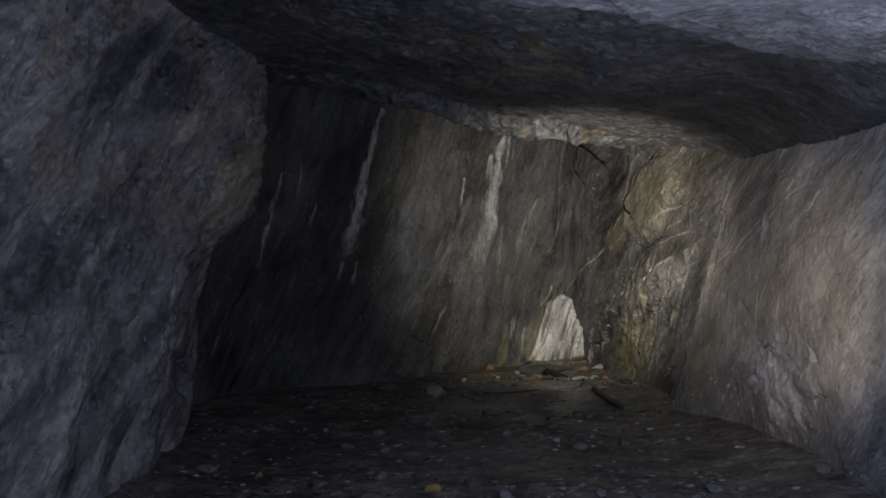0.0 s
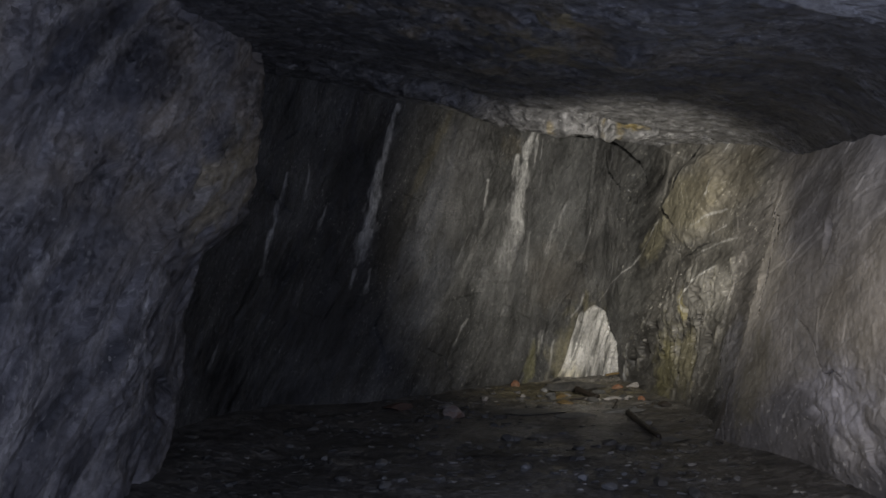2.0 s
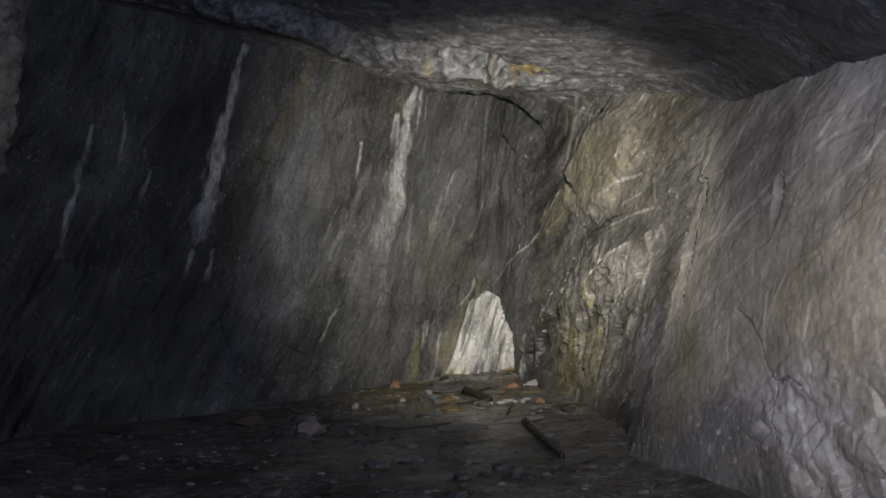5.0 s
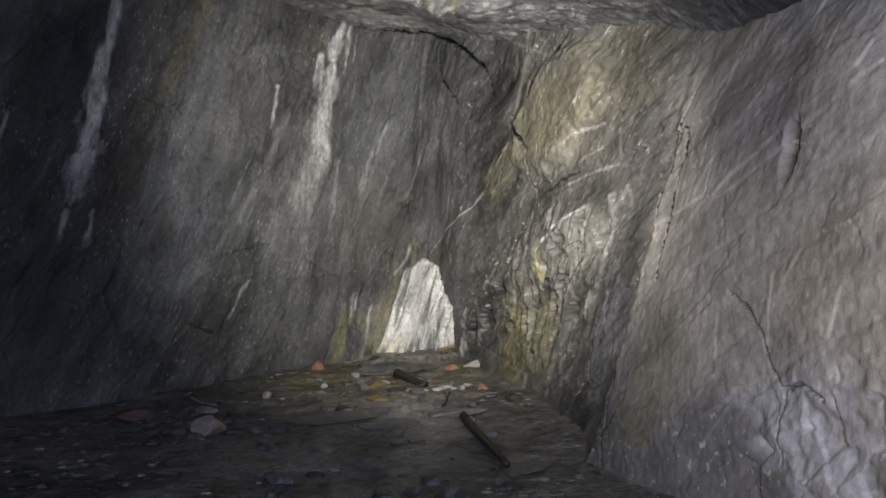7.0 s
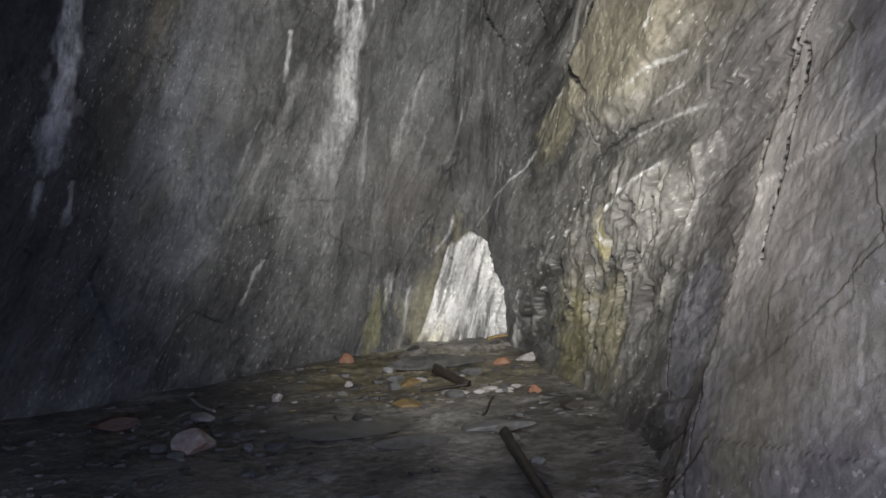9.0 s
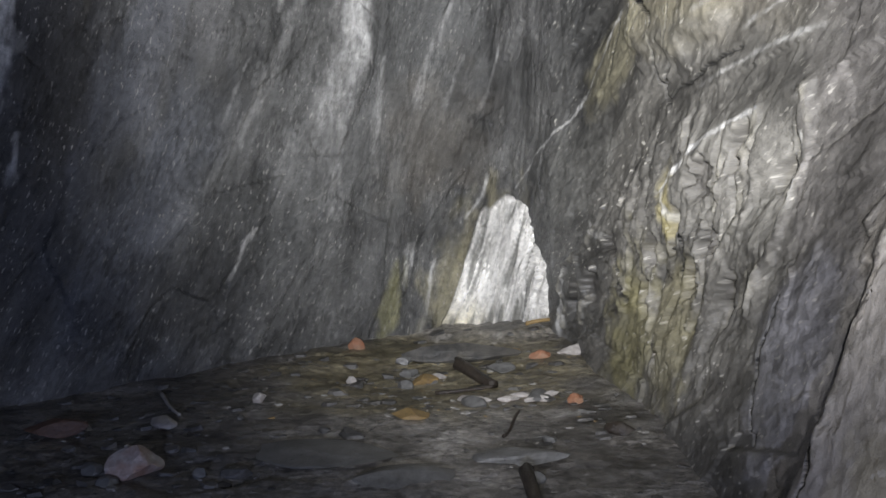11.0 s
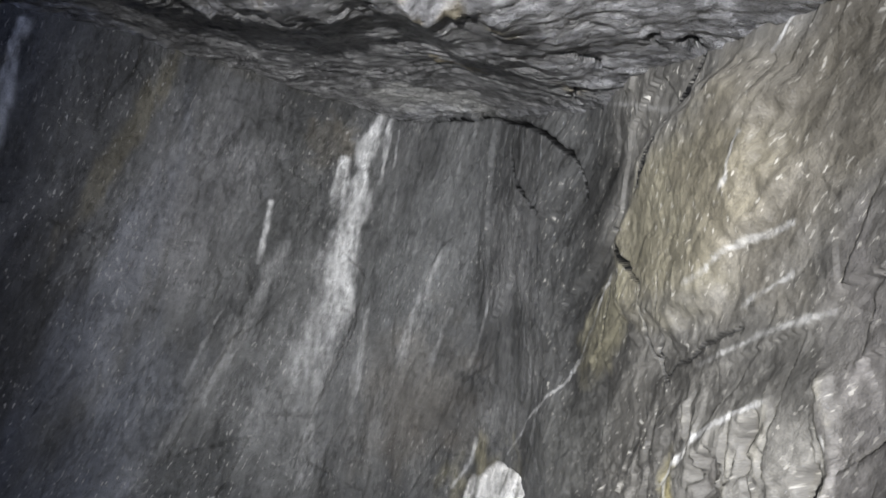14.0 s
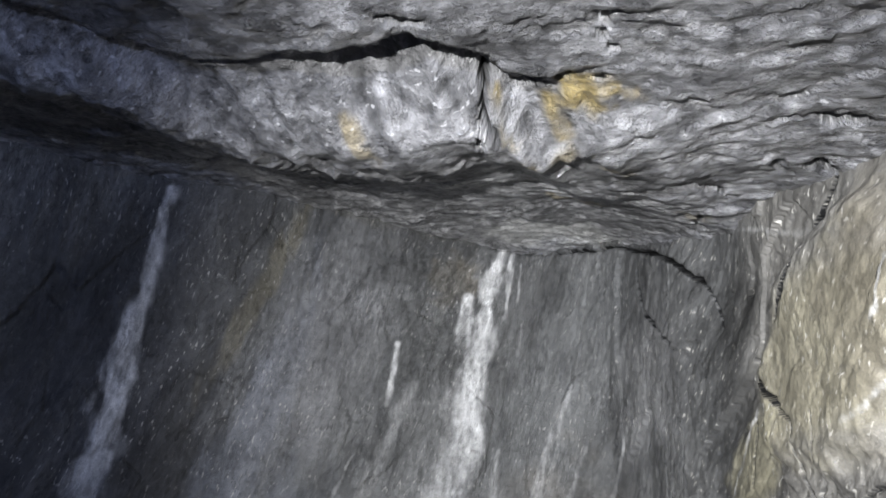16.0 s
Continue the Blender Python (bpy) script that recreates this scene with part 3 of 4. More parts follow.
def wall_tint(s, z):
    n1, n2 = along_bedding(s, z, lambda u, v: fbm(u * 1.1, v * 0.5, 61, 4)), fbm(s * 2.2, z * 2.2, 62, 4)
    n3 = along_bedding(s, z, lambda u, v: fbm(u * 6, v * 1.8, 63, 4))
    left = 1 - step(9.6, 10.6, s)
    end = step(9.6, 10.6, s) * (1 - step(16.7, 17.6, s - 0.25 * z))
    right = step(16.7, 17.6, s - 0.25 * z) * (1 - step(19.6, 20.0, s - 0.1 * (z - 1)))
    butt = step(19.6, 20.0, s - 0.1 * (z - 1))
    tint = np.zeros((len(s), 3))
    for mask, colour in ((left, (0.19, 0.184, 0.190)), (end, (0.094, 0.095, 0.092)), (right, (0.145, 0.14, 0.126)), (butt, (0.39, 0.366, 0.338))):
        tint += mask[:, None] * np.array(colour)
    tint /= np.maximum(left + end + right + butt, 1e-3)[:, None]
    n4 = along_bedding(s, z, lambda u, v: fbm(u * 15, v * 3.0, 69, 3))
    tint *= np.clip(1 + 0.45 * n1 + 0.38 * n2 + (0.5 - 0.3 * butt) * n3 + (0.36 - 0.28 * butt) * n4, 0.22, 2.4)[:, None]
    # left wall: tan upper face, dark blue-grey patches
    tint = paint(tint, left * step(-0.15, 0.35, n2 + 0.5 * n1) * step(1.2, 2.2, z) * 0.75, (0.27, 0.232, 0.185))
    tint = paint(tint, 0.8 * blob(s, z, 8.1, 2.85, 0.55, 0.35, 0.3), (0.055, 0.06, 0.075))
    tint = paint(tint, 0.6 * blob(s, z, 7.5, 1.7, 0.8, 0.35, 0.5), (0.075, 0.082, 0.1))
    tint = paint(tint, 0.7 * blob(s, z, 9.35, 2.2, 0.28, 0.42, 0.3, 0.7, 5, 0.5), (0.32, 0.27, 0.17))
    tint = paint(tint, left * 0.6 * step(0.1, 0.5, n3 + 0.3 * n4), (0.30, 0.285, 0.27))
    tint = paint(tint, left * 0.6 * step(0.15, 0.5, -n3 - 0.4 * n1), (0.07, 0.072, 0.082))
    # end wall: pale bloom between the two runs, black seep, green and brown stains
    # bloom kept high, painting in the torch's brightness on the upper wall
    tint = paint(tint, 0.5 * blob(s, z, 14.15, 2.55, 0.3, 0.75, 0.32, 0.5, 7, 0.6), (0.19, 0.19, 0.19))
    tint = paint(tint, 0.45 * blob(s, z, 15.75, 2.1, 0.42, 0.9, 0.3, 0.5, 8, 0.6), (0.19, 0.195, 0.19))
    # bluish band painted for the blue rim of the beam
    tint = paint(tint, 0.35 * blob(s, z, 13.8, 1.0, 0.25, 0.7, 0.3, 0.5, 18, 0.6), (0.15, 0.165, 0.20))
    tint = paint(tint, 0.8 * blob(s, z, 13.35, 1.75, 0.2, 0.45, 0.3, 0.5), (0.03, 0.03, 0.028))
    tint = paint(tint, 0.7 * blob(s, z, 14.35, 0.75, 0.35, 0.4, 0.3, 0.5), (0.035, 0.037, 0.036))
    # the left recess painted near black for its shade
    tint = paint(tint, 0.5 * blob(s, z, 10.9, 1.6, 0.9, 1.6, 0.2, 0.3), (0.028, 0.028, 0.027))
    tint = paint(tint, 0.28 * blob(s, z, 13.72, 2.75, 0.07, 0.55, 0.5, 0.5), (0.20, 0.165, 0.07))
    tint = paint(tint, 0.25 * blob(s, z, 14.92, 2.98, 0.13, 0.16, 0.1, 0.6), (0.22, 0.175, 0.10))
    tint = paint(tint, 0.25 * blob(s, z, 15.7, 1.35, 0.4, 0.4, 0.2, 0.7, 5, 0.7), (0.20, 0.17, 0.13))
    # left of the end wall painted darker for the torch's falloff
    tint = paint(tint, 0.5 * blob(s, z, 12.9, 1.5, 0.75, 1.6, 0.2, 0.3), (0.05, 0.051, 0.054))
    tint = paint(tint, 0.4 * blob(s, z, 13.75, 2.0, 0.16, 0.8, 0.35, 0.6, 44, 0.5), (0.13, 0.14, 0.165))
    tint = paint(tint, 0.55 * blob(s, z, 14.75, 2.6, 0.22, 0.5, 0.3, 0.6, 45, 0.4), (0.055, 0.056, 0.054))
    tint = paint(tint, 0.5 * blob(s, z, 15.0, 1.4, 0.35, 0.55, 0.3, 0.6, 46, 0.5), (0.15, 0.152, 0.148))
    tint = paint(tint, 0.6 * blob(s, z, 14.0, 0.45, 0.5, 0.35, 0.2, 0.6, 47, 0.5), (0.04, 0.041, 0.042))
    tint = paint(tint, 0.5 * blob(s, z, 16.7, 1.35, 0.4, 0.4, 0.5, 0.6, 48, 0.5), (0.15, 0.15, 0.143))
    tint = paint(tint, 0.5 * blob(s, z, 16.55, 2.2, 0.3, 0.5, 0.4, 0.6, 49, 0.5), (0.17, 0.17, 0.165))
    # right-hand end: yellow face, brown stains, fluted grey
    tint = paint(tint, 0.85 * blob(s, z, 18.5, 2.08, 0.6, 0.32, 0.8, 0.3), (0.22, 0.202, 0.143))
    tint = paint(tint, 0.8 * blob(s, z, 17.65, 1.72, 0.24, 0.24, 0.9, 0.35), (0.28, 0.26, 0.18))
    tint = paint(tint, 0.5 * blob(s, z, 19.2, 2.2, 0.5, 0.4, 0.5, 0.5), (0.16, 0.143, 0.108))
    tint = paint(tint, 0.5 * blob(s, z, 17.2, 1.15, 0.35, 0.3, 0.6, 0.5), (0.20, 0.20, 0.185))
    tint = paint(tint, 0.6 * blob(s, z, 18.85, 1.15, 0.5, 0.3, 0.4, 0.5), (0.27, 0.262, 0.235))
    tint = paint(tint, 0.6 * blob(s, z, 17.85, 0.3, 0.2, 0.4, 0.3, 0.8, 5, 0.6), (0.25, 0.23, 0.11))
    tint = paint(tint, 0.55 * blob(s, z, 18.4, 0.4, 0.25, 0.35, 0.3, 0.5), (0.24, 0.22, 0.13))
    tint = paint(tint, 0.6 * blob(s, z, 17.3, 0.3, 0.22, 0.3, 0.3, 0.5), (0.10, 0.10, 0.095))
    tint = paint(tint, 0.7 * blob(s, z, 18.33, 1.02, 0.07, 0.17, 0.0, 0.3), (0.42, 0.37, 0.18))
    tint = paint(tint, 0.7 * blob(s, z, 19.65, 1.3, 0.3, 0.7, 0.05, 0.35), (0.15, 0.142, 0.135))
    tint = paint(tint, 0.6 * blob(s, z, 19.65, 0.6, 0.28, 0.35, 0.1, 0.4), (0.24, 0.24, 0.265))
    for line, width in RIBS:
        away, along = near_line(s + 0.06 * fbm(s * 11, z * 8, 55, 4), z, line)
        tint = paint(tint, 0.5 * (1 - step(width * 0.3, width * 1.1, away)) * step(-0.2, 0.3, fbm(s * 24, z * 10, 56, 3)), (0.36, 0.345, 0.29))
    # hollows painted dark for the shade inside them
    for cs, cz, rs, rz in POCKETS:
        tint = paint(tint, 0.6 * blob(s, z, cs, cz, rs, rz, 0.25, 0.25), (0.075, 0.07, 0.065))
    # buttress: buff stains, lilac foot, dark spot
    tint = paint(tint, butt * 0.5 * step(0.0, 0.5, n1), (0.36, 0.31, 0.22))
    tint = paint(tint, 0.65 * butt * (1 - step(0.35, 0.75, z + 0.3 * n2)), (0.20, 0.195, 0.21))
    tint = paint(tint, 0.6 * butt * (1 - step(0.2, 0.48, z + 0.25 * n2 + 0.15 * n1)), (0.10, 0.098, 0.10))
    tint = paint(tint, 0.5 * blob(s, z, 20.75, 1.05, 0.4, 0.5, 0.4, 0.6, 33, 0.5), (0.46, 0.42, 0.36))
    tint = paint(tint, 0.5 * blob(s, z, 20.4, 0.55, 0.25, 0.35, 0.2, 0.6, 34, 0.5), (0.30, 0.27, 0.17))
    tint = paint(tint, 0.45 * blob(s, z, 20.9, 1.75, 0.5, 0.22, 0.5, 0.6, 35, 0.5), (0.30, 0.29, 0.30))
    tint = paint(tint, 0.7 * blob(s, z, 21.6, 0.62, 0.4, 0.22, 0.2, 0.6), (0.45, 0.44, 0.47))
    tint = paint(tint, 0.8 * blob(s, z, 21.24, 1.65, 0.05, 0.12, 0.1, 0.3), (0.09, 0.085, 0.09))
    # niche: white calcite, yellow towards its foot
    nm = niche_mask(s, z)
    tint = paint(tint, 0.6 * blob(s, z, 16.05, 0.3, 0.3, 0.55, 0.25, 0.7, 5, 0.5), (0.34, 0.31, 0.19))
    tint = paint(tint, 0.6 * blob(s, z, 15.33, 0.22, 0.08, 0.26, 0.4, 0.7, 5, 0.6), (0.26, 0.25, 0.12))
    tint = paint(tint, nm, (0.86, 0.85, 0.81))
    tint = paint(tint, 0.75 * nm * (1 - step(-0.2, 0.2, (s - 15.98) + 0.6 * (z - 0.15) + 0.3 * n3)), (0.58, 0.52, 0.32))
    tint = paint(tint, 0.6 * nm * (1 - step(-0.25, 0.2, n4 + 0.5)), (0.30, 0.30, 0.28))
    # shading in the grooves between the flutes, painted as dark lines
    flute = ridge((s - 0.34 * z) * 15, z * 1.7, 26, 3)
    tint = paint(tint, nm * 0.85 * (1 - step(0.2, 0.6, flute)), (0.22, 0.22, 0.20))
    wet = 0.42 + 0.35 * n1 + 0.3 * end + 0.25 * n2 - 0.35 * butt
    # runs of white calcite, and wet glints painted in the same white
    js, jz = s + 0.025 * fbm(s * 14, z * 6, 64, 3), z
    for line, top, foot, strength in RUNS_AND_GLINTS:
        d, along = near_line(js, jz, line)
        w = np.maximum(lerp(top, foot, along), 0.014) * (0.8 + 0.6 * fbm(s * 9, z * 5, 65, 3))
        ends = step(0, 0.06, along + 0.05) * (1 - step(0.75, 1.0, along) * 0.6)
        m = strength * ends * (1 - step(w * 0.45, w * 1.15, d)) * (0.70 + 0.7 * fbm(s * 34, z * 9, 66, 3))
        m = np.clip(m, 0, 1)
        tint = paint(tint, m, (0.72, 0.72, 0.70))
        wet = np.maximum(wet, m)
    return tint, wet


def build_wall(name, s0, s1, ds, dz, label, material, top=TOP):
    sv, zv = np.linspace(s0, s1, max(2, round((s1 - s0) / ds) + 1)), np.arange(-0.16, top, dz)
    sg, zg = np.meshgrid(sv, zv)
    s, z = sg.ravel(), zg.ravel()
    x, y = wall_xy(s, z)
    xa, ya = wall_xy(s - 0.06, z)
    xb, yb = wall_xy(s + 0.06, z)
    tx, ty = xb - xa, yb - ya
    size = np.hypot(tx, ty) + 1e-9
    nx, ny = ty / size, -tx / size
    d = wall_relief(s, z)
    cut, black = fissure_depth(s, z)
    d -= cut
    pts = np.stack([x + nx * d, y + ny * d, z + 0.3 * 0.02 * fbm(s * 8, z * 8, 67, 2)], 1)
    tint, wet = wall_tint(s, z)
    # fissures painted black, as frontal lamps leave no shade in them
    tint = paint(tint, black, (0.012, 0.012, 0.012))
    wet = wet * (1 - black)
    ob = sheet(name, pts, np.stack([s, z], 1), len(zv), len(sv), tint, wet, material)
    return tagged(ob, label, "wall", kind="structure")


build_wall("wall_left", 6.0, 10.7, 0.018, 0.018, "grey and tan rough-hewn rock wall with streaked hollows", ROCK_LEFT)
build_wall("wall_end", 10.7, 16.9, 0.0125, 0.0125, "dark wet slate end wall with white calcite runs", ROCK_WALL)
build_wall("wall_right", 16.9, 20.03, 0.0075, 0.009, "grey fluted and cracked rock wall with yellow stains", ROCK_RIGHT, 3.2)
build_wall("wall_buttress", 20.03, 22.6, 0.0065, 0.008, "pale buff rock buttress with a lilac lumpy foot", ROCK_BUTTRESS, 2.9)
build_wall("wall_left_behind", 0.0, 6.0, 0.08, 0.08, "dim rough rock wall of the drift", ROCK_LEFT)
build_wall("wall_right_behind", 22.6, CHORD[-1], 0.08, 0.08, "dim rough rock wall of the drift", ROCK_RIGHT)

# the drift is closed off in the dark behind the walk
yv, zv = np.linspace(-3.0, 3.0, 40), np.arange(-0.25, TOP, 0.1)
yg, zg = [a.ravel() for a in np.meshgrid(yv, zv)]
pts = np.stack([yg, -2.9 + 0.15 * fbm(yg, zg, 68, 4), zg], 1)
grey = np.full((len(yg), 3), 0.12)
tagged(sheet("wall_south", pts, np.stack([yg, zg], 1), len(zv), len(yv), grey, np.full(len(yg), 0.3), ROCK_WALL, True), "dim rough rock face closing the drift", "wall", kind="structure")


# ---- roof ----
def roof_parts(x, y):
    wob = 0.05 * fbm(x * 3.2, y * 3.2, 72, 4)
    d = y - gap_line(x) - wob * 0.6
    hold = step(-2.4, -1.2, x) * (1 - step(0.6, 1.1, x))
    z = ceiling_z(x, y)
    wide = 0.008 + 0.10 * np.exp(-((x - 0.43) / 0.13) ** 2)
    slot = step(-0.012, 0.01, d) * (1 - step(wide, wide + 0.03, d)) * step(-1.4, -1.0, x) * (1 - step(0.56, 0.68, x))
    face = step(0.0, 0.02, d) * (0.02 + 0.14 * np.exp(-((x - 0.25) / 0.3) ** 2)) * (1 - step(0.05, 0.4, d))
    z = z + hold * face + 0.28 * slot
    # the nearer slab, a hand lower, broken off along a slanting edge
    e = (y - np.interp(x, (-1.5, 0.4, 0.68, 1.17, 1.48, 1.69, 1.84, 2.6), (4.0, 3.97, 4.18, 4.46, 4.49, 4.41, 4.18, 3.88))) + wob
    z = z - 0.07 * (1 - step(-0.02, 0.02, e)) * step(-1.2, -0.2, x) - 0.03 * (1 - step(-0.38, -0.36, e)) * step(-0.2, 0.6, x)
    crack = (1 - step(0.035, 0.055, np.abs(e))) * step(-0.2, 0.4, x)
    z = z + 0.10 * crack
    lumps = blob(x, y, -0.18, 5.80, 1.0, 0.9, 0.0, 0.3)
    z = z + lumps * 0.05 * fbm(x * 3.5, y * 3.5, 73, 4)
    u, v = x * 0.5 + y * 0.87, -x * 0.87 + y * 0.5
    z = z + 0.035 * fbm(x * 1.4, y * 1.4, 74, 3) + 0.012 * fbm(u * 4, v * 2, 75, 3) + 0.008 * fbm(u * 11, v * 6, 76, 3) + 0.006 * fbm(x * 28, y * 28, 77, 3)
    ledge = (y + 0.5 * fbm(x * 2.1, y * 1.2, 87, 3)) * 7.5
    z = z + 0.012 * (ledge - np.floor(ledge) - 0.5) * step(-0.25, 0.25, fbm(x * 2.5, y * 3.5, 88, 3)) * step(6.0, 7.4, y)
    ledge = (y + 0.25 * fbm(x * 6, y * 4, 89, 3)) * 17
    z = z + 0.007 * (ledge - np.floor(ledge) - 0.5) * step(-0.2, 0.3, fbm(x * 5, y * 6, 90, 3))
    z = z + 0.014 * facets(u * 2.2 + wob * 8, v * 1.6, 130) + 0.009 * facets(u * 9 + wob * 20, v * 6, 140)
    z = z + hold * 0.035 * ridge(x * 6, y * 1.3, 86, 3) * step(0.03, 0.15, d) * (1 - step(0.6, 1.0, d))
    black = np.maximum(slot * hold, crack)
    for line, w in ((((0.5, 7.96), (0.47, 8.04), (0.46, 8.16)), 0.01),
                    (((0.49, 7.97), (0.45, 8.06), (0.34, 8.31)), 0.006),
                    (((0.53, 8.04), (0.63, 8.03), (0.77, 7.97), (0.82, 7.96)), 0.006),
                    (((1.26, 8.65), (1.3, 8.74)), 0.014),
                    (((1.36, 8.64), (1.4, 8.69), (1.44, 8.76)), 0.015),
                    (((1.28, 8.27), (1.37, 8.27), (1.42, 8.3), (1.51, 8.32)), 0.009),
                    (((1.37, 8.27), (1.4, 8.33)), 0.014),
                    (((0.95, 8.86), (1.01, 8.93), (1.08, 9.02), (1.16, 9.11)), 0.006),
                    (((1.01, 9.66), (1.03, 9.79), (1.07, 9.85)), 0.008),
                    (((0.98, 9.43), (1.01, 9.66)), 0.006),
                    (((0.85, 7.63), (0.84, 7.75), (0.88, 7.81)), 0.005),
                    (((0.3, 7.6), (0.36, 7.6), (0.44, 7.63)), 0.005),
                    (((1.31, 3.97), (1.49, 4.11), (1.76, 4.0)), 0.008)):
        dd, _ = near_line(x + 0.04 * fbm(x * 11, y * 11, 79, 2), y + 0.04 * fbm(x * 11, y * 11, 80, 2), line)
        m = 1 - step(w * 0.5, w * 1.5, dd)
        z = z + 0.08 * m
        black = np.maximum(black, m)
    return z, black, d, e, lumps


def build_roof(name, y0, y1, step_x, step_y):
    xv, yv = np.arange(-3.8, 3.0, step_x), np.linspace(y0, y1, round((y1 - y0) / step_y) + 1)
    xg, yg = [a.ravel() for a in np.meshgrid(xv, yv)]
    z, black, d, e, lumps = roof_parts(xg, yg)
    n1, n2 = fbm(xg * 1.3, yg * 1.3, 81, 4), fbm(xg * 3.4, yg * 3.4, 82, 4)
    tint = np.array((0.115, 0.115, 0.117)) * (1 + 0.25 * n1 + 0.2 * n2)[:, None]
    # roof painted lighter towards the end, where the torch beam points up
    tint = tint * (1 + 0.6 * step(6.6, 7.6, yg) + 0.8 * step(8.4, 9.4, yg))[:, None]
    tint = tint * np.clip(1 + 0.5 * fbm(xg * 13, yg * 4, 84, 3) * step(6.8, 7.6, yg) + 0.8 * fbm(xg * 24, yg * 24, 85, 3), 0.3, 2.2)[:, None]
    tint = paint(tint, 0.6 * step(0.15, 0.5, n2) * lumps, (0.21, 0.165, 0.10))
    for cx, cy, rx, ry, f in ((0.69, 8.04, 0.14, 0.07, 0.95), (0.57, 8.15, 0.09, 0.1, 0.85), (0.75, 8.00, 0.08, 0.05, 0.7), (0.00, 8.14, 0.04, 0.1, 0.5), (0.45, 9.62, 0.12, 0.12, 0.7), (0.58, 8.32, 0.09, 0.1, 0.5), (0.76, 8.51, 0.06, 0.08, 0.6), (0.95, 9.46, 0.1, 0.12, 0.4), (-0.10, 5.76, 0.3, 0.35, 0.5), (-1.40, 5.28, 0.3, 0.2, 0.4), (0.14, 5.19, 0.15, 0.1, 0.6)):
        tint = paint(tint, f * blob(xg, yg, cx, cy, rx, ry, 0.2, 0.7) * step(-0.25, 0.3, fbm(xg * 14, yg * 9, 83, 3)), (0.30, 0.235, 0.10))
    tint = paint(tint, 0.6 * blob(xg, yg, 0.15, 10.55, 0.4, 0.22, 0.1, 0.6), (0.55, 0.55, 0.53))
    # shade over the near right roof, painted dark
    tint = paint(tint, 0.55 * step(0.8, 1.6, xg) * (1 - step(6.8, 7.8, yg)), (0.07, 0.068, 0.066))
    # nearer slab painted paler for the torch light on it
    tint = paint(tint, 0.7 * (1 - step(-0.05, 0.0, e)) * step(-0.2, 0.3, xg), (0.32, 0.32, 0.32))
    # shade inside the gap and cracks, painted black
    tint = paint(tint, black, (0.012, 0.012, 0.012))
    wet = (0.65 + 0.4 * n1 + 0.3 * n2) * (1 - black)
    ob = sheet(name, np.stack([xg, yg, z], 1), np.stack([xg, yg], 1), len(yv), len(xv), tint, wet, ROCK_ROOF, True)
    tagged(ob, "grey wet rock roof with broken slabs and ochre stains", "ceiling", kind="structure")


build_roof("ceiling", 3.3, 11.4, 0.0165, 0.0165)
build_roof("ceiling_behind", -3.4, 3.3, 0.07, 0.07)


# ---- floor ----
def floor_z(x, y):
    z = 0.03 * fbm(x * 0.9, y * 0.9, 91, 3) + 0.018 * fbm(x * 4, y * 4, 92, 3)
    z = z + 0.014 * facets(x * 2.2, y * 3.2, 150) * step(-0.2, 0.3, fbm(x, y, 93, 3)) + 0.006 * fbm(x * 22, y * 30, 94, 3)
    z = z + 0.05 * blob(x, y, 0.35, 11.0, 0.7, 0.3) - 0.03 * blob(x, y, 0.0, 10.0, 0.6, 0.35)
    z = z + 0.10 * step(-2.2, -3.0, x) + 0.08 * step(1.2, 1.8, x)
    return z


def build_floor(name, y0, y1, step_x, step_y):
    xv, yv = np.arange(-3.9, 2.6, step_x), np.linspace(y0, y1, round((y1 - y0) / step_y) + 1)
    xg, yg = [a.ravel() for a in np.meshgrid(xv, yv)]
    n1, n2 = fbm(xg * 1.1, yg * 1.6, 95, 4), fbm(xg * 3.5, yg * 6, 96, 4)
    tint = np.array((0.112, 0.105, 0.094)) * (1 + 0.4 * n1 + 0.4 * n2)[:, None]
    tint = paint(tint, 0.6 * step(0.25, 0.5, n2), (0.15, 0.145, 0.135))
    # torch light on the far and right-hand mud, painted as a lighter tint
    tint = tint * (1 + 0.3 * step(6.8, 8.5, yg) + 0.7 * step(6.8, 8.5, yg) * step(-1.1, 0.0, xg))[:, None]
    tint = paint(tint, 0.6 * blob(xg, yg, 0.0, 10.05, 0.95, 0.7, 0, 0.5), (0.26, 0.22, 0.11))
    wet = 0.75 + 0.5 * n1 + 0.35 * blob(xg, yg, 0.3, 9.9, 1.0, 0.9, 0, 0.4)
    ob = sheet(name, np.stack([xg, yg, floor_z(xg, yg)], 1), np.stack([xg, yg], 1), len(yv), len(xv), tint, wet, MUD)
    tagged(ob, "dark wet mud floor strewn with rock chips", "floor", kind="structure")


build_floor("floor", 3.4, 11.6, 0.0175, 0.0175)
build_floor("floor_behind", -3.4, 3.4, 0.08, 0.08)


# ---- loose things on the floor ----
def ground_at(x, y):
    return float(floor_z(np.array([x]), np.array([y]))[0])


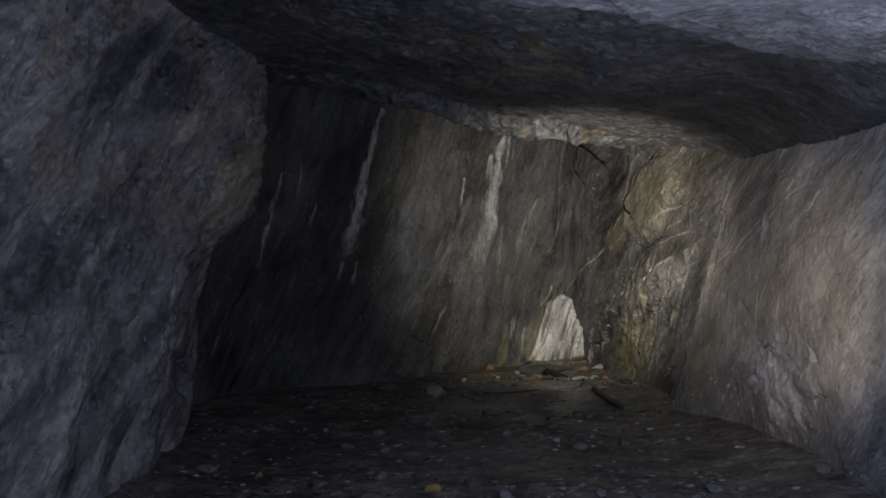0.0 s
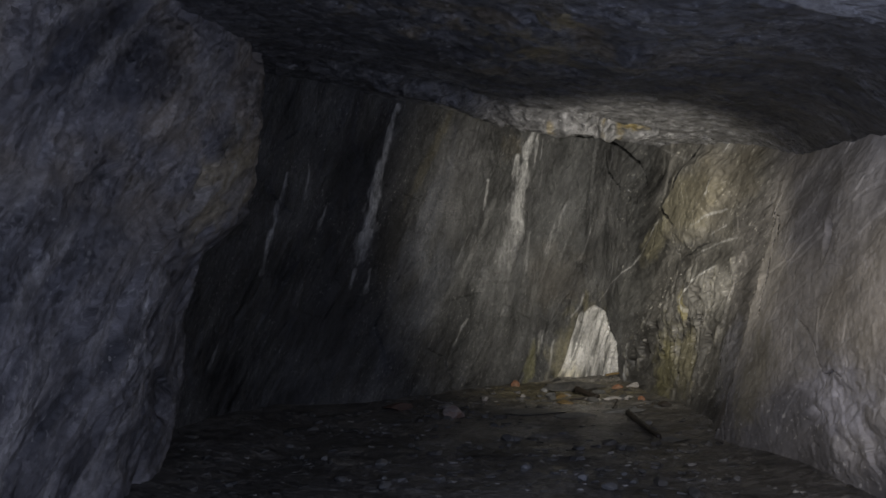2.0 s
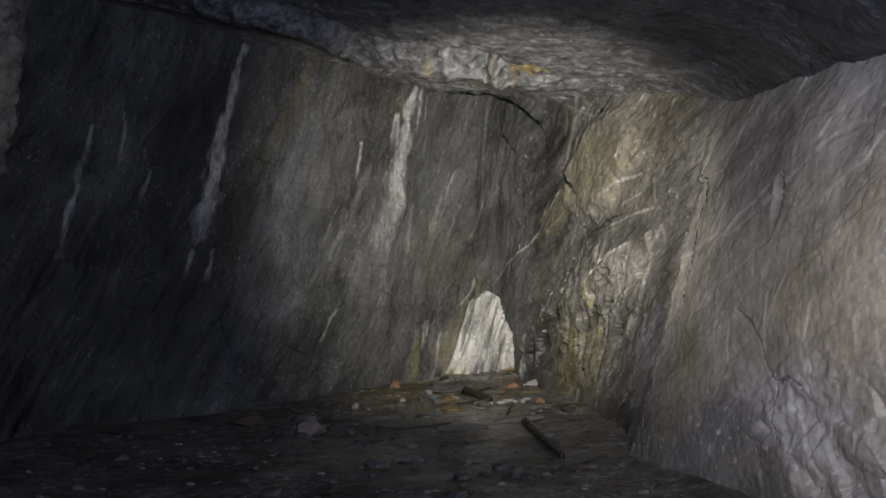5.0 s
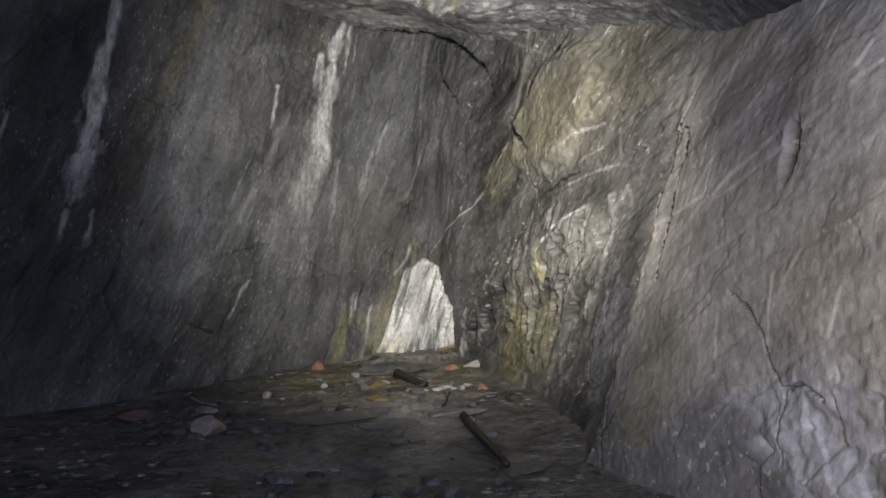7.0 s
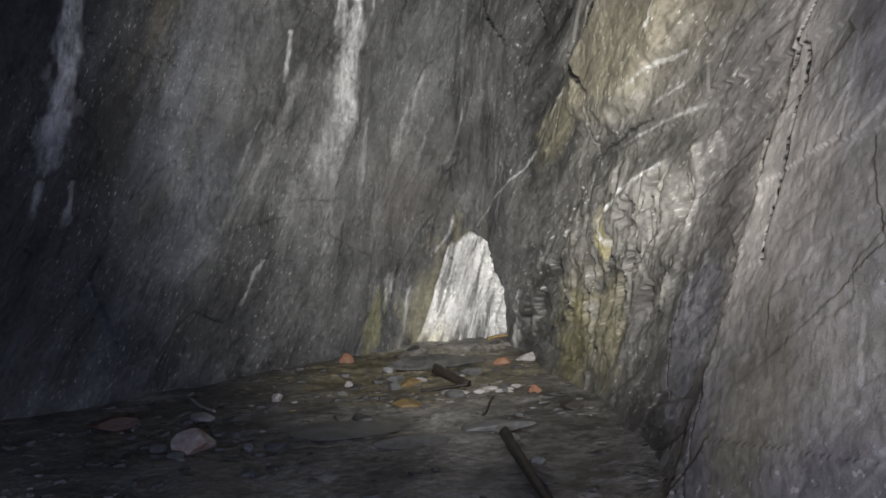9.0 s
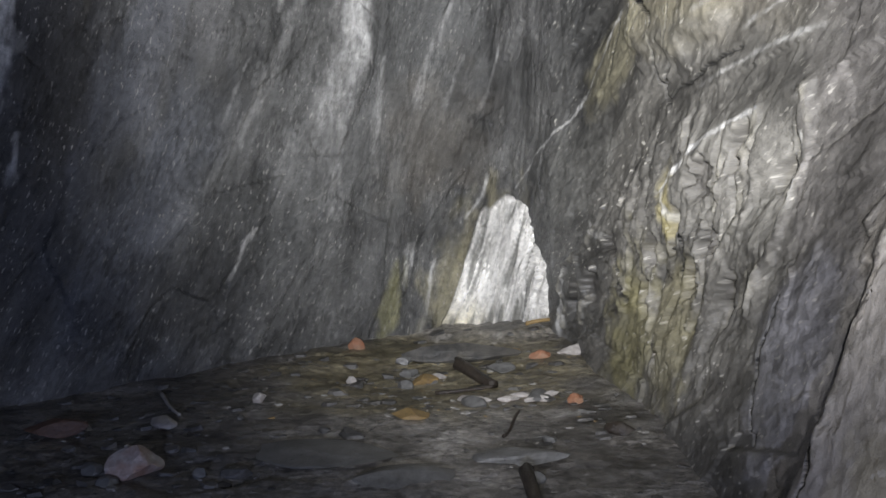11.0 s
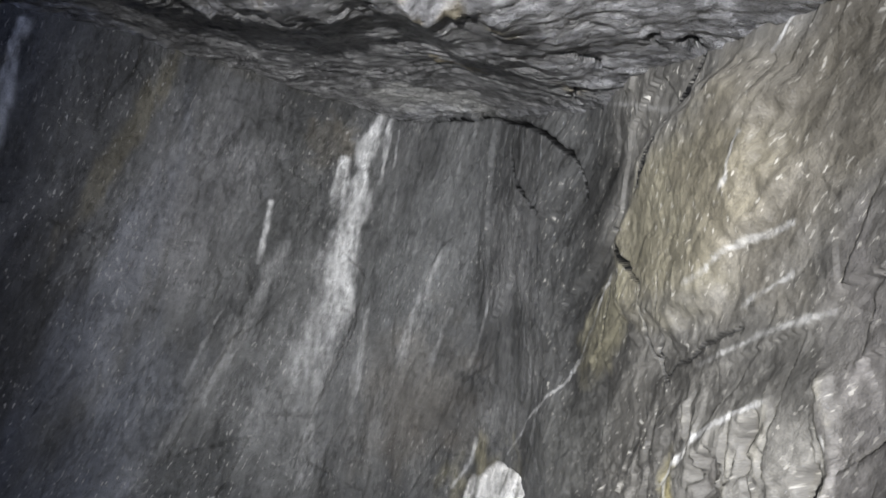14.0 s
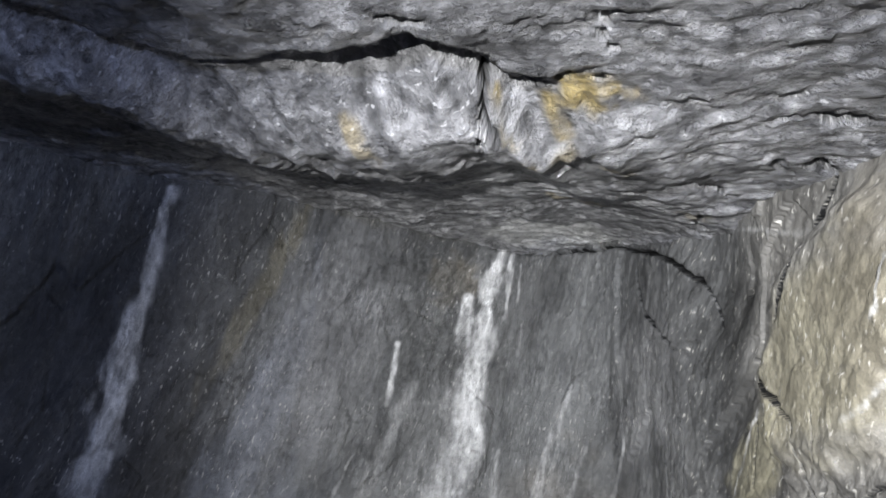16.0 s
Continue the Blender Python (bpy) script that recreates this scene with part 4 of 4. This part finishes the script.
def stone(name, x, y, size, material, label, seed, turn=0.0, sink=0.25, category="stone", group=""):
    """An angular stone: a ball cut by a dozen planes, with roughened faces."""
    rng = random.Random(seed)
    bm = bmesh.new()
    bmesh.ops.create_icosphere(bm, subdivisions=3, radius=1.0)
    cuts = []
    for _ in range(11):
        n = Vector((rng.uniform(-1, 1), rng.uniform(-1, 1), rng.uniform(-0.8, 1))).normalized()
        cuts.append((n, rng.uniform(0.55, 0.85)))
    for v in bm.verts:
        p = v.co.copy()
        for n, far in cuts:
            over = p.dot(n) - far
            if over > 0:
                p -= n * over
        p += 0.05 * noise.noise_vector(p * 2.5 + Vector((seed, 0, 0)))
        v.co = Vector((p.x * size[0], p.y * size[1], p.z * size[2]))
    ob = part(name, bm, material)
    ob.matrix_world = pose(x, y, ground_at(x, y) + size[2] * (0.62 - sink), rng.uniform(-6, 6), rng.uniform(-6, 6), turn)
    return tagged(ob, label, category, group)


def stick(name, a, b, radius, material, label, seed, category="stick"):
    """A round timber with a broken end, bent and tapering a little."""
    rng = random.Random(seed)
    a, b = Vector(a), Vector(b)
    axis = (b - a).normalized()
    side = axis.orthogonal().normalized()
    up = axis.cross(side)
    bm = bmesh.new()
    rings = []
    for i in range(15):
        f = i / 14
        mid = a.lerp(b, f) + side * 0.012 * math.sin(3.1 * f + seed) + up * 0.008 * math.sin(5 * f)
        ring = []
        for k in range(14):
            w = math.tau * k / 14
            r = radius * (1.05 - 0.3 * f) * (1 + 0.13 * noise.noise(Vector((k * 0.9, f * 9, seed))))
            ring.append(bm.verts.new(mid + (side * math.cos(w) + up * math.sin(w)) * r + axis * (rng.uniform(-1, 1) * radius * 0.35 if i in (0, 14) else 0)))
        rings.append(ring)
    for p, q in zip(rings, rings[1:]):
        for k in range(14):
            bm.faces.new((p[k], p[(k + 1) % 14], q[(k + 1) % 14], q[k]))
    bm.faces.new(rings[0][::-1])
    bm.faces.new(rings[-1])
    for f in bm.faces:
        f.smooth = True
    bmesh.ops.recalc_face_normals(bm, faces=bm.faces)
    return tagged(part(name, bm, material), label, category)


stone("stone", -1.05, 8.58, (0.14, 0.10, 0.085), STONE_PINK, "angular white stone with a pink-red face on mud", 3, 20)
stone("brick_chip", -0.56, 10.5, (0.06, 0.045, 0.06), BRICK_RED, "small orange brick chip at the wall's foot", 4, 10)
stone("brick_chip", 0.87, 9.5, (0.055, 0.045, 0.035), BRICK_RED, "small orange brick chip in wet rubble", 5, 40)
stone("brick_chip", 0.66, 10.28, (0.08, 0.04, 0.035), BRICK_RED, "reddish brick chip lying before the white niche", 6, 0)
stone("stone", -0.44, 9.9, (0.035, 0.03, 0.035), STONE_PALE, "small white stone on dark mud", 7, 0)
stone("stone", -0.83, 9.46, (0.045, 0.04, 0.04), STONE_PALE, "small grey-white stone on dark mud", 8, 0)
stone("stone", 0.0, 9.92, (0.085, 0.05, 0.04), OCHRE_STONE, "flat ochre-yellow stone in wet mud", 9, 15)
stone("stone", 0.07, 10.0, (0.05, 0.03, 0.02), STONE_PALE, "small flat pale stone in wet mud", 10, 15)
stone("stone", -0.67, 5.03, (0.06, 0.05, 0.045), OCHRE_STONE, "lumpy ochre-orange stone on the mud", 11, 15)
stone("stone", -1.95, 5.35, (0.04, 0.035, 0.03), OCHRE_STONE, "small ochre stone on the mud", 12, 15)
stone("stone", -1.72, 9.0, (0.17, 0.10, 0.05), plain_rock("brown_stone", ((0.16, 0.09, 0.06), (0.1, 0.06, 0.045))), "flat red-brown stone half sunk in mud", 13, 5)
stone("stone", 0.05, 9.25, (0.11, 0.07, 0.035), OCHRE_STONE, "sunken ochre-stained stone in mud", 14, 5, 0.4)
stone("slab", 0.64, 8.76, (0.24, 0.10, 0.03), STONE_SLAB, "flat grey rock slab lying on mud", 15, -4, 0.1, "rock slab")
stone("slab", 0.98, 7.68, (0.17, 0.13, 0.03), STONE_SLAB, "flat rounded grey-green slab beside the timber", 23, 15, 0.1, "rock slab")
stone("slab", 0.9, 10.38, (0.18, 0.06, 0.035), STONE_PALE, "narrow pale grey slab leaning by the wall", 16, 25, 0.0, "rock slab")
stone("slab", 0.34, 9.49, (0.10, 0.045, 0.02), STONE_PALE, "thin pale flake of rock on mud", 17, 5, 0.0, "rock slab")
stone("slab", -1.22, 9.15, (0.13, 0.06, 0.03), STONE_PALE, "pale half-buried slab of rock", 18, -40, 0.3, "rock slab")
stone("slab", 0.42, 10.15, (0.10, 0.09, 0.03), STONE_SLAB, "square grey-yellow slab before the niche", 19, 0, 0.0, "rock slab")
stone("slab", -0.25, 8.75, (0.36, 0.16, 0.03), STONE_SLAB, "broad dark smooth slab sunk in mud", 20, -10, 0.3, "rock slab")
stone("slab", 0.15, 8.55, (0.22, 0.10, 0.03), STONE_SLAB, "broad dark smooth slab sunk in mud", 21, 10, 0.3, "rock slab")
stone("slab", 0.15, 10.35, (0.40, 0.10, 0.07), STONE_DARK, "dark low block before the white niche", 22, 4, 0.1, "rock slab")
for n, (x, y, a) in enumerate(((0.58, 9.55, 10), (0.68, 9.5, -20), (0.74, 9.56, 40), (0.63, 9.47, 70), (0.52, 9.5, 5))):
    stone("stone", x, y, (0.06, 0.035, 0.02), STONE_PALE, "wet pale flake of rock in a small heap", 30 + n, a, 0.1, "stone", "heap of pale flakes")
stone("stone", 1.06, 9.05, (0.075, 0.04, 0.04), WOOD_WET, "black wet lump of wood at the wall's foot", 41, -15, 0.1, "wood lump")
g = ground_at
stick("timber", (0.66, 8.56, g(0.66, 8.56) + 0.05), (0.84, 7.66, g(0.84, 7.66) + 0.02), 0.028, WOOD_WET, "dark wet round timber lying on mud", 1, "timber")
stick("timber", (0.17, 10.06, g(0.17, 10.06) + 0.07), (0.42, 9.84, g(0.42, 9.84) + 0.03), 0.038, WOOD_WET, "short black wet timber before the niche", 2, "timber")
stick("twig", (0.53, 9.0, g(0.53, 9.0) + 0.01), (0.6, 9.2, g(0.6, 9.2) + 0.05), 0.009, WOOD_WET, "thin black bent twig in mud", 3, "twig")
stick("twig", (0.1, 9.7, g(0.1, 9.7) + 0.02), (0.42, 9.74, g(0.42, 9.74) + 0.02), 0.012, WOOD_WET, "thin dark wet twig lying on mud", 4, "twig")
stick("twig", (0.55, 10.83, g(0.55, 10.83) + 0.03), (0.78, 10.86, g(0.78, 10.86) + 0.03), 0.014, OCHRE_STONE, "ochre-coated twig at the niche's foot", 5, "twig")
stick("twig", (-1.45, 9.55, g(-1.45, 9.55) + 0.01), (-1.15, 9.2, g(-1.15, 9.2) + 0.02), 0.010, STONE_PALE, "pale thin twig half sunk in mud", 6, "twig")


# ---- countless chips and flakes on the floor ----
def rubble(name, count, material, label, seed, box, least, most, flat=0.35):
    rng = np.random.RandomState(seed)
    verts, faces = [], []
    xs, ys = rng.uniform(box[0], box[1], count * 8), rng.uniform(box[2], box[3], count * 8)
    side = np.interp(ys, (3, 7, 8.6, 9.3, 10.2, 11), (1.7, 1.5, 1.35, 1.15, 0.95, 0.6))
    other = np.interp(ys, (3, 6, 7.2, 8.3, 9.2, 10.3, 11), (-2.7, -2.7, -3.3, -3.0, -2.3, -1.0, -0.1))
    keep = (xs > other) & (xs < side) & (fbm(xs * 1.4, ys * 1.4, 97, 3) > rng.uniform(-0.5, 0.25, count * 8))
    xs, ys = xs[keep][:count], ys[keep][:count]
    for x, y, z in zip(xs, ys, floor_z(xs, ys)):
        r = least * (most / least) ** (rng.rand() ** 2.2)
        h, n, turn = r * rng.uniform(0.15, flat), rng.randint(4, 7), rng.uniform(0, 6.28)
        tip = rng.uniform(-0.22, 0.22, 2)
        first = len(verts)
        for layer, grow in ((-1.0, 1.0), (1.0, 0.78)):
            for k in range(n):
                w = turn + math.tau * (k + rng.uniform(-0.25, 0.25)) / n
                rr = r * grow * rng.uniform(0.75, 1.1)
                px, py = rr * math.cos(w) * 1.35, rr * math.sin(w) * 0.8
                verts.append((x + px, y + py, z + layer * h + h * 0.1 + tip[0] * px + tip[1] * py))
        faces.append([first + k for k in reversed(range(n))])
        faces.append([first + n + k for k in range(n)])
        for k in range(n):
            faces.append([first + k, first + (k + 1) % n, first + n + (k + 1) % n, first + n + k])
    me = bpy.data.meshes.new(name)
    me.from_pydata(verts, [], faces)
    me.materials.append(material)
    return tagged(new(name, me), label, "rubble", kind="stuff")


CHIPS_PALE = plain_rock("pale_chips", ((0.30, 0.29, 0.27), (0.2, 0.19, 0.17)), 0.35, 9, True)
rubble("rock_chips", 2600, STONE_DARK, "dark slate chips strewn over the wet mud", 5, (-3.3, 2.0, 3.5, 11.0), 0.006, 0.05)
rubble("pale_chips", 700, CHIPS_PALE, "pale stone flakes strewn over the wet mud", 6, (-3.0, 2.0, 3.5, 11.0), 0.005, 0.03)
rubble("ochre_chips", 14, OCHRE_STONE, "ochre chips in the mud before the niche", 7, (-0.8, 1.0, 9.0, 10.6), 0.008, 0.04)


# ---- loose stones that can be told apart, half sunk in the mud ----
rng = random.Random(12)
seeds = []
for n in range(7):
    k = rng.uniform(0.6, 1.0)
    seeds.append(stone("stone", -2.4 + 0.7 * n, 4.3 + 0.15 * n, (0.09 * k, 0.06 * k, 0.035), STONE_DARK if n % 2 else STONE_SLAB, "dark angular slate stone half sunk in mud", 60 + n, 30 * n, 0.3, "stone", "loose stones on the floor"))
placed = 0
while placed < 75:
    x, y = rng.uniform(-2.8, 1.5), rng.uniform(4.0, 10.6)
    far = float(np.interp(y, (3, 7, 8.6, 9.3, 10.2, 11), (1.5, 1.35, 1.2, 1.05, 0.8, 0.5)))
    near = float(np.interp(y, (3, 6, 7.2, 8.3, 9.2, 10.3, 11), (-2.5, -2.6, -3.0, -2.7, -2.1, -0.9, 0.0)))
    if near < x < far:
        k = rng.uniform(0.45, 1.25)
        ob = copy_thing(rng.choice(seeds), pose(x, y, ground_at(x, y) + 0.008, rng.uniform(-8, 8), rng.uniform(-8, 8), rng.uniform(0, 360)))
        ob.scale = (k, k, k)
        placed += 1
